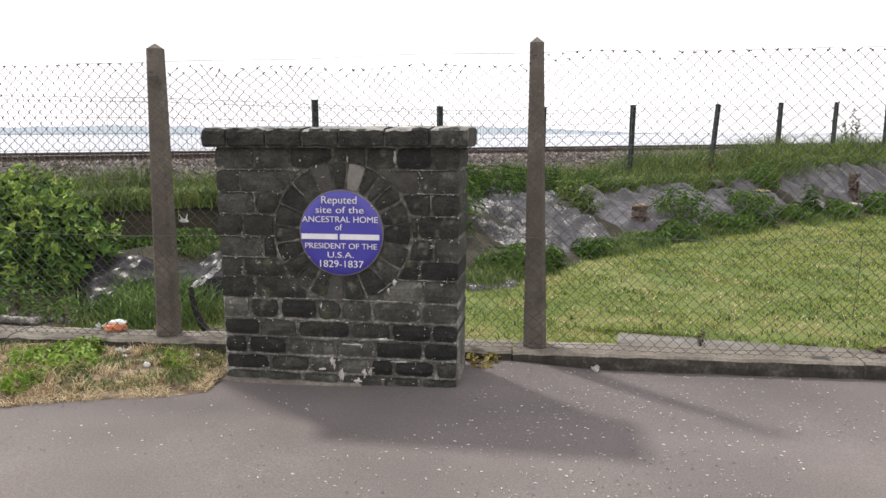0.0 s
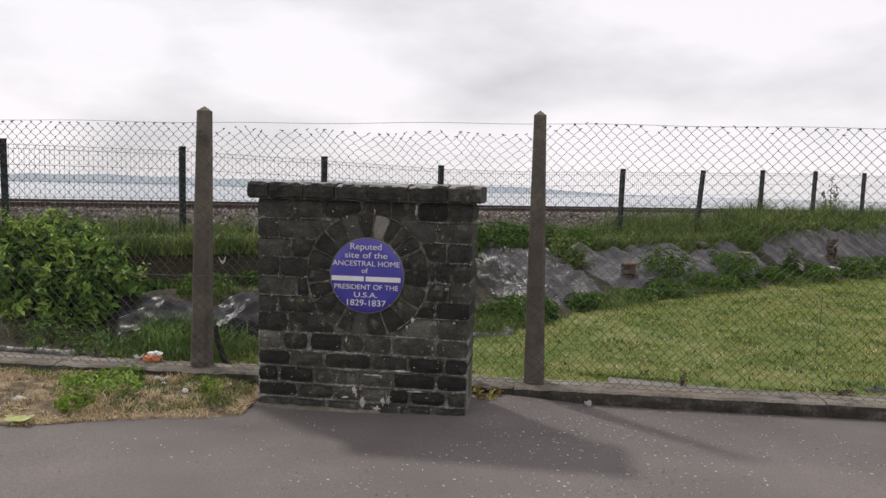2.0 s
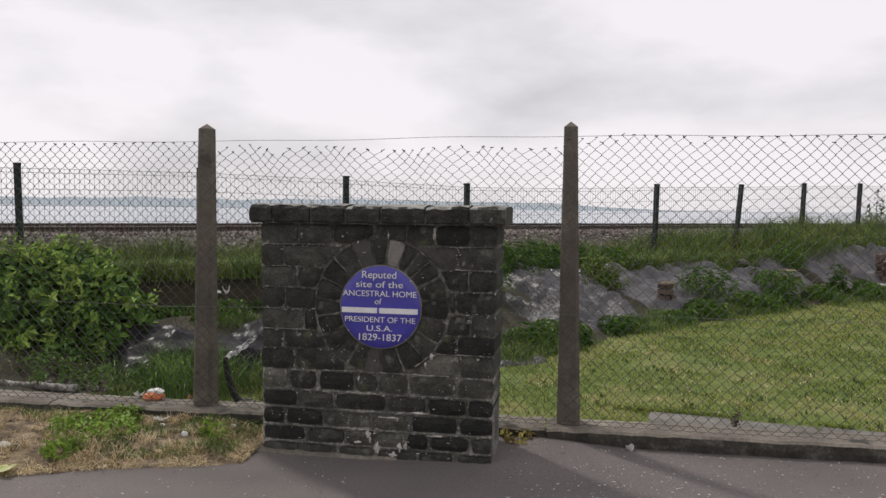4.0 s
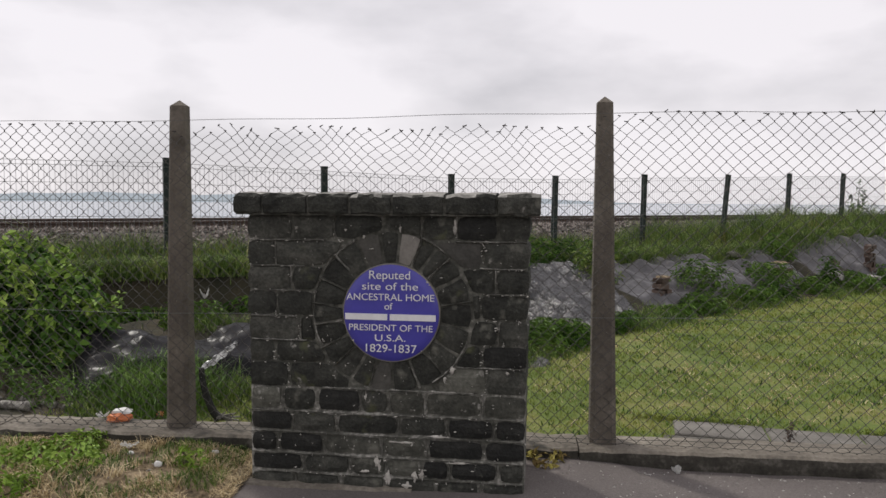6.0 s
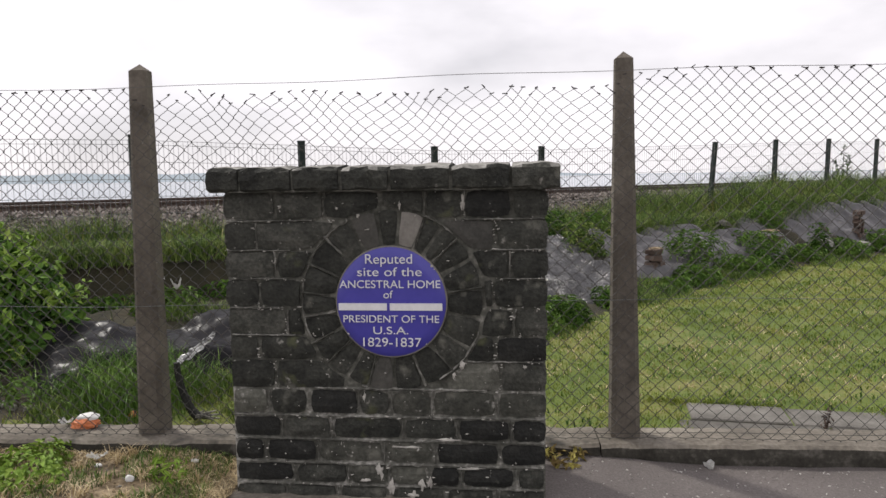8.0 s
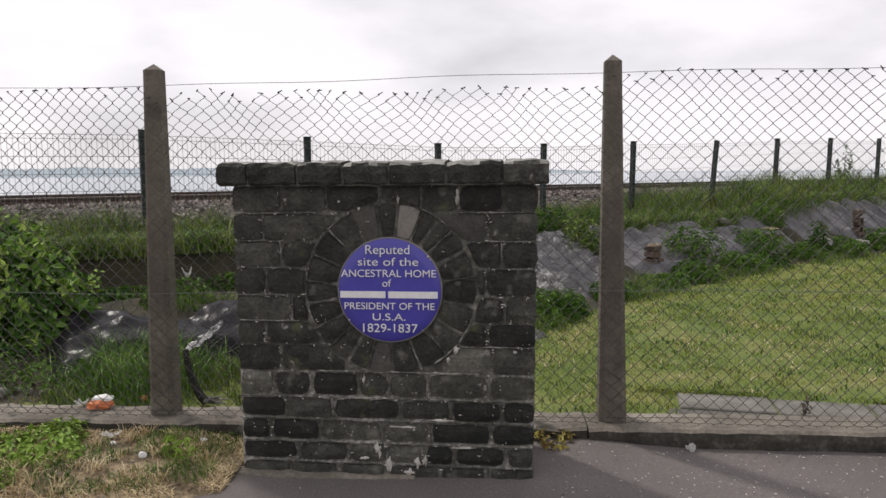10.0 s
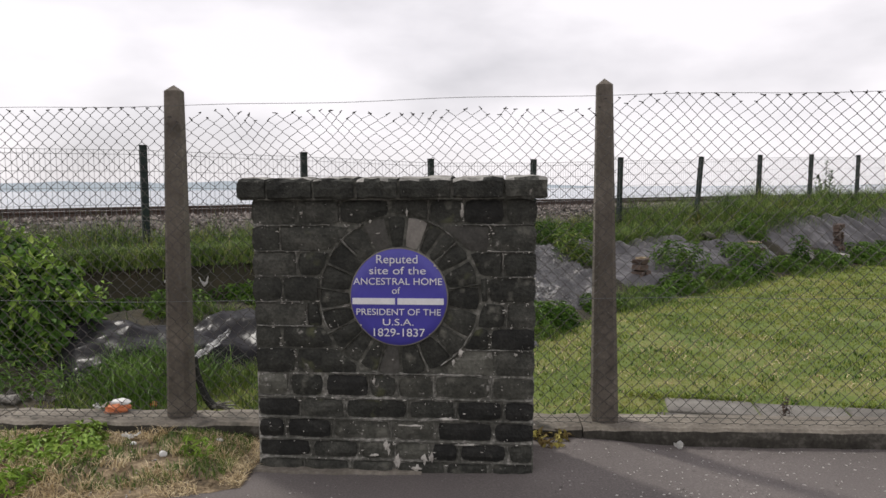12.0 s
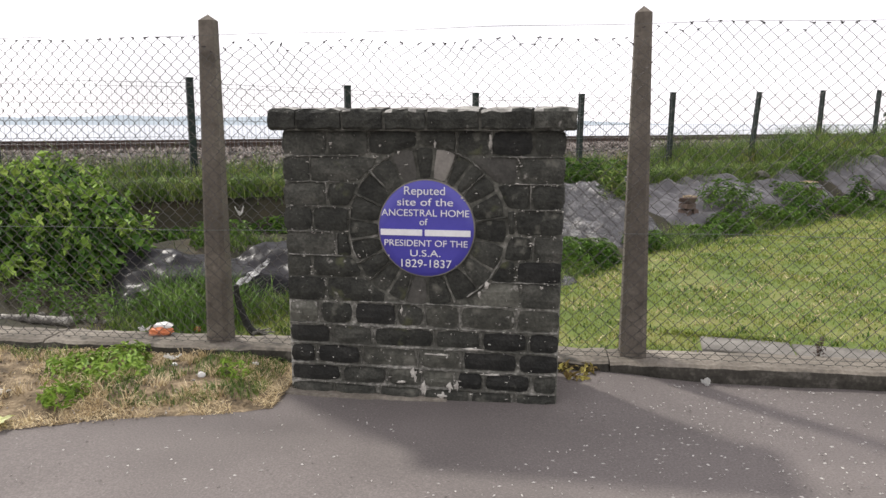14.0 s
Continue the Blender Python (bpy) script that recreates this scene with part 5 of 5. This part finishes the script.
packet = empty("crisp_packet", "crumpled orange and white crisp packet on the kerb", "litter", "litter")
packet.matrix_basis = pose(-1.70, 4.585, 0.105, 0, 0, 12)
bm = bmesh.new()
bmesh.ops.create_icosphere(bm, subdivisions=3, radius=1.0)
q_ = random.Random(8)
for v in bm.verts:
    k = 1 + 0.22 * math.sin(v.co.x * 7 + v.co.z * 5) * math.cos(v.co.y * 6) + q_.uniform(-0.07, 0.07)
    v.co = Vector((v.co.x * 0.068 * k, v.co.y * 0.045 * k, max(v.co.z, -0.6) * 0.036 * k + 0.02))
part("packet_body", bm, ORANGE, packet)
bm = bmesh.new()
bmesh.ops.create_icosphere(bm, subdivisions=2, radius=1.0)
for v in bm.verts:
    k = 1 + q_.uniform(-0.25, 0.25)
    v.co = Vector((v.co.x * 0.058 * k + 0.012, v.co.y * 0.035 * k + 0.01, v.co.z * 0.018 * k + 0.056))
part("packet_lining", bm, PAPER, packet, "white torn packet lining")

scrap("paper_scrap", -1.83, 4.63, 0.106, 0.06, 0.05, 0.035, PAPER, 3, "crumpled white paper scrap on the kerb")
scrap("paper_scrap", -1.48, 4.30, 0.05, 0.08, 0.05, 0.03, PAPER, 4, "dull clear plastic scrap below the kerb")
lump("pale_stone", -1.195, 4.06, 0.04, 0.022, 0.018, 0.018, PAPER, 5, "small white stone lying in the straw", "stone", "stones", 0.15)
lump("pale_stone", -1.42, 4.2, 0.045, 0.018, 0.015, 0.012, PAPER, 15, "small white stone lying in the straw", "stone", "stones", 0.15)
lump("pale_stone", -0.98, 4.28, 0.045, 0.02, 0.014, 0.010, PAPER, 16, "small white stone lying in the straw", "stone", "stones", 0.15)
scrap("yellow_wrapper", -1.90, 3.40, 0.02, 0.15, 0.10, 0.025, YELLOW, 6, "flattened yellow-green wrapper at the edge of the verge", yaw=10)
scrap("flat_litter", -2.09, 3.69, 0.045, 0.11, 0.07, 0.02, PAPER, 7, "flattened white plastic lid in the straw", yaw=-8)
scrap("snagged_paper", -1.11, 4.466, 0.86, 0.05, 0.012, 0.06, PAPER, 19, "white paper scrap snagged in the chain-link mesh", yaw=20)
scrap("paper_curl", 1.48, 4.352, 0.006, 0.036, 0.036, 0.042, PAPER, 9, "curled white paper scrap against the kerb", yaw=35)
scrap("orange_scrap", 3.22, 4.66, 0.102, 0.14, 0.08, 0.03, BRICK_RED, 10, "rust-coloured leaf litter on the kerb", yaw=5)
scrap("dark_scrap", 3.45, 4.75, 0.102, 0.16, 0.10, 0.03, PLASTIC, 12, "scrap of dark plastic behind the kerb", yaw=20)
lump("red_cap", -1.93, 5.53, -0.155, 0.028, 0.024, 0.024, ORANGE, 13, "small orange-red cap behind the kerb", "litter", "litter", 0.1)

# bent dark branch with film snagged on its end
pipe = empty("bent_branch", "bent dark branch with plastic snagged on its end, behind the fence", "branch")
bm = bmesh.new()
pts = [(-1.635, 5.58, 0.20), (-1.63, 5.58, 0.12), (-1.612, 5.575, 0.04), (-1.582, 5.57, -0.04), (-1.545, 5.56, -0.11), (-1.49, 5.55, -0.165)]
for k, (p0, p1) in enumerate(zip(pts, pts[1:])):
    rod(bm, p0, p1, 0.021 + 0.002 * k, 0.0235 + 0.002 * k, 8)
part("limb", bm, DARK_STONE, pipe, "blackened limb")
# Strip added for a bright bit of the sheet behind; shine is coloured in.
bm = bmesh.new()
q_ = random.Random(77)
strip = []
for i in range(13):
    t = i / 12
    mid = Vector((-1.66 + 0.235 * t, 5.58 + 0.10 * t, 0.185 + 0.15 * t + 0.02 * t * t))
    half = 0.030 * (0.75 + 0.35 * math.sin(t * 3.1))
    strip.append([bm.verts.new(mid + Vector((q_.uniform(-0.01, 0.01), 0.018 * j + q_.uniform(-0.015, 0.015), half * (2 * j / 5 - 1) + q_.uniform(-0.010, 0.010)))) for j in range(6)])
for p, q2 in zip(strip, strip[1:]):
    for j in range(5):
        bm.faces.new((p[j], q2[j], q2[j + 1], p[j + 1]))
bmesh.ops.solidify(bm, geom=list(bm.faces), thickness=0.002)
part("snagged_film", bm, SHEEN_FILM, pipe, "added crumpled film strip on the end, its silvery shine put into the colour")
bm = bmesh.new()
for k in range(11):
    rod(bm, (-1.52, 5.55, -0.155), (-1.46 + 0.04 * (k % 4), 5.53 + 0.05 * math.sin(k), -0.165 + 0.02 * (k % 3)), 0.014, 0.005, 4)
part("roots", bm, ASH_LOG, pipe, "pale splintered roots")

# lichened log and rubble behind the kerb
log = empty("log", "weathered grey log with pale lichen lying behind the kerb", "log")
bm = bmesh.new()
q_ = random.Random(17)
rings = []
for i in range(15):
    x = -4.1 + 1.22 * i / 14
    rr = 0.034 * (1 + 0.3 * q_.uniform(-1, 1))
    rings.append([bm.verts.new((x, 5.46 + rr * math.cos(t) + 0.02 * math.sin(x * 5), -0.085 + rr * math.sin(t))) for t in [k * math.tau / 10 for k in range(10)]])
for p, q2 in zip(rings, rings[1:]):
    for k in range(10):
        bm.faces.new((p[k], p[(k + 1) % 10], q2[(k + 1) % 10], q2[k]))
bm.faces.new(rings[0])
bm.faces.new(rings[-1][::-1])
part("log_trunk", bm, ASH_LOG, log, smooth=True)
for k in range(9):
    lump("rubble", -3.55 + 0.11 * k + q_.uniform(-0.04, 0.04), 5.56 + q_.uniform(-0.05, 0.05), -0.13, q_.uniform(0.03, 0.06), 0.035, q_.uniform(0.02, 0.045), ASH_LOG, 200 + k,
         "pale broken stone beside the log", "stone", "rubble", 0.3, 1, q_.uniform(0, 90))
for k, (s, o, sx, m, lab) in enumerate(((7.27, -1.02, 0.09, PAPER, "pale broken block on top of the bank"), (8.07, -1.12, 0.15, SLAB, "flat grey stone on top of the bank"), (9.9, -0.95, 0.12, BRICK_RED, "rusty metal scrap among the weeds"),
                                        (10.2, -0.7, 0.09, SLAB, "pale stone on top of the bank"), (4.87, -1.2, 0.10, SLAB, "pale stone on top of the bank"), (9.54, -1.87, 0.20, PALE_ROUGH_STONE, "pale boulder half hidden in the weeds"), (10.41, -1.95, 0.15, PALE_ROUGH_STONE, "pale boulder at the foot of the bank"),
                                        (11.27, -1.85, 0.17, PALE_ROUGH_STONE, "pale boulder at the foot of the bank"), (3.86, -3.0, 0.05, PAPER, "small white stone in the weeds"),
                                        (-0.1, -1.3, 0.05, PAPER, "pale stone in the earth bank"), 
                                        (0.9, -2.0, 0.06, ASH_LOG, "pale stone among the weeds"))):
    x, y = rail_point(s, o)
    lump("bank_stone", x, y, float(land_z(x, y)) + 0.05, sx * BANK_UNIT, sx * 0.8, sx * 0.52, m, 300 + k, lab, "stone", "stones on the bank", 0.25, 1, 20 * k)



def broken_pier(s, o, w, h, mat, seed, label, debris=None):
    """The stub of a small pier: rough blocks laid in courses, the upper ones broken away."""
    q_ = random.Random(seed)
    x, y = rail_point(s, o)
    top = empty("broken_pier", label, "pier", "broken piers on the bank")
    top.matrix_basis = pose(x, y, float(land_z(x, y)) - 0.12, q_.uniform(-5, 5), q_.uniform(-5, 5), q_.uniform(10, 50))
    z, k = 0.0, 0
    while z < h + 0.12:
        ch_ = q_.uniform(0.075, 0.10)
        cut = q_.uniform(-0.2, 0.2) * w
        for x0, x1 in ((-w / 2, cut - 0.006), (cut + 0.006, w / 2)):
            if z > h - 0.05 and q_.random() < 0.4:
                continue
            bm = bmesh.new()
            for v in box(bm, x0, x1, -w * 0.35, w * 0.35, z, z + ch_ - 0.01):
                v.co += Vector([q_.uniform(-0.02, 0.02) for _ in range(3)])
            bmesh.ops.bevel(bm, geom=list(bm.edges), offset=0.006, segments=1, affect="EDGES")
            part("block", bm, mat, top)
        z += ch_
    if debris:
        bm = bmesh.new()
        bmesh.ops.create_icosphere(bm, subdivisions=2, radius=1.0)
        for v in bm.verts:
            f = q_.uniform(0.7, 1.2)
            v.co = Vector((v.co.x * w * 0.5 * f, v.co.y * w * 0.3 * f, v.co.z * 0.03 * f + z - 0.01))
        part("debris", bm, debris, top, "dry brown leaf litter heaped on top")
    return top


broken_pier(5.49, -2.1, 0.26, 0.30, BRICK_RED, 5, "broken reddish masonry stub standing in the plastic sheeting", STRAW_SOIL)
broken_pier(8.43, -1.65, 0.36, 0.26, BRICK_RED, 6, "broken reddish masonry stub heaped with dead leaves", STRAW_SOIL)
broken_pier(10.73, -1.75, 0.19, 0.52, RUST, 7, "narrow dark masonry stub rising from the plastic sheeting")

# clods, chips and dead leaves on the verge
n = 900
vx = g.uniform(-4.0, -0.76, n)
vy = verge_edge(vx) + (4.42 - verge_edge(vx)) * g.uniform(0.02, 1, n)
tagged(pebbles("verge_clods", np.stack([vx, vy, verge_z(vx, vy)], -1), g.uniform(0.003, 0.013, n), STRAW_SOIL, 51), "small clods and chips on the dry verge", "clods", kind="stuff")
n = 260
vx = g.uniform(-4.0, -0.76, n)
vy = verge_edge(vx) + (4.42 - verge_edge(vx)) * g.uniform(0.02, 1, n)
tagged(pebbles("verge_chips", np.stack([vx, vy, verge_z(vx, vy) + 0.004], -1), g.uniform(0.003, 0.009, n), FLECK, 52), "pale chips scattered over the verge", "chips", kind="stuff")

# pale petals strewn over the tarmac
n = 7500
fx = np.where(g.uniform(0, 1, n) < 0.65, g.normal(1.9, 1.2, n), g.uniform(-3.5, 4.5, n))
fy = g.uniform(-0.6, 4.38, n)
keep = (wobble(fx, fy, 1.5, 3) + 0.4 * wobble(fx, fy, 4) > -0.25) & (fy < np.where(fx < 0.75, np.minimum(verge_edge(fx) - 0.05, 3.9), 4.37))
fx, fy = fx[keep], fy[keep]
m = len(fx)
a, ln, wd = g.uniform(0, math.tau, m), g.uniform(0.0035, 0.011, m), g.uniform(0.0014, 0.0034, m)
fz = road_z(fx, fy) + 0.003
V = np.stack([np.stack([fx + ln * np.cos(a), fy + ln * np.sin(a), fz + 0.001], -1), np.stack([fx - wd * np.sin(a), fy + wd * np.cos(a), fz + 0.004], -1),
              np.stack([fx - ln * np.cos(a), fy - ln * np.sin(a), fz + 0.001], -1), np.stack([fx + wd * np.sin(a), fy - wd * np.cos(a), fz], -1)], 1).reshape(-1, 3)
F = (np.arange(m) * 4)[:, None] + np.array([[0, 1, 2, 3]])
tagged(part("petals", pydata("petals", V.tolist(), F.tolist()), FLECK), "pale fallen petals strewn over the tarmac", "petals", kind="stuff")
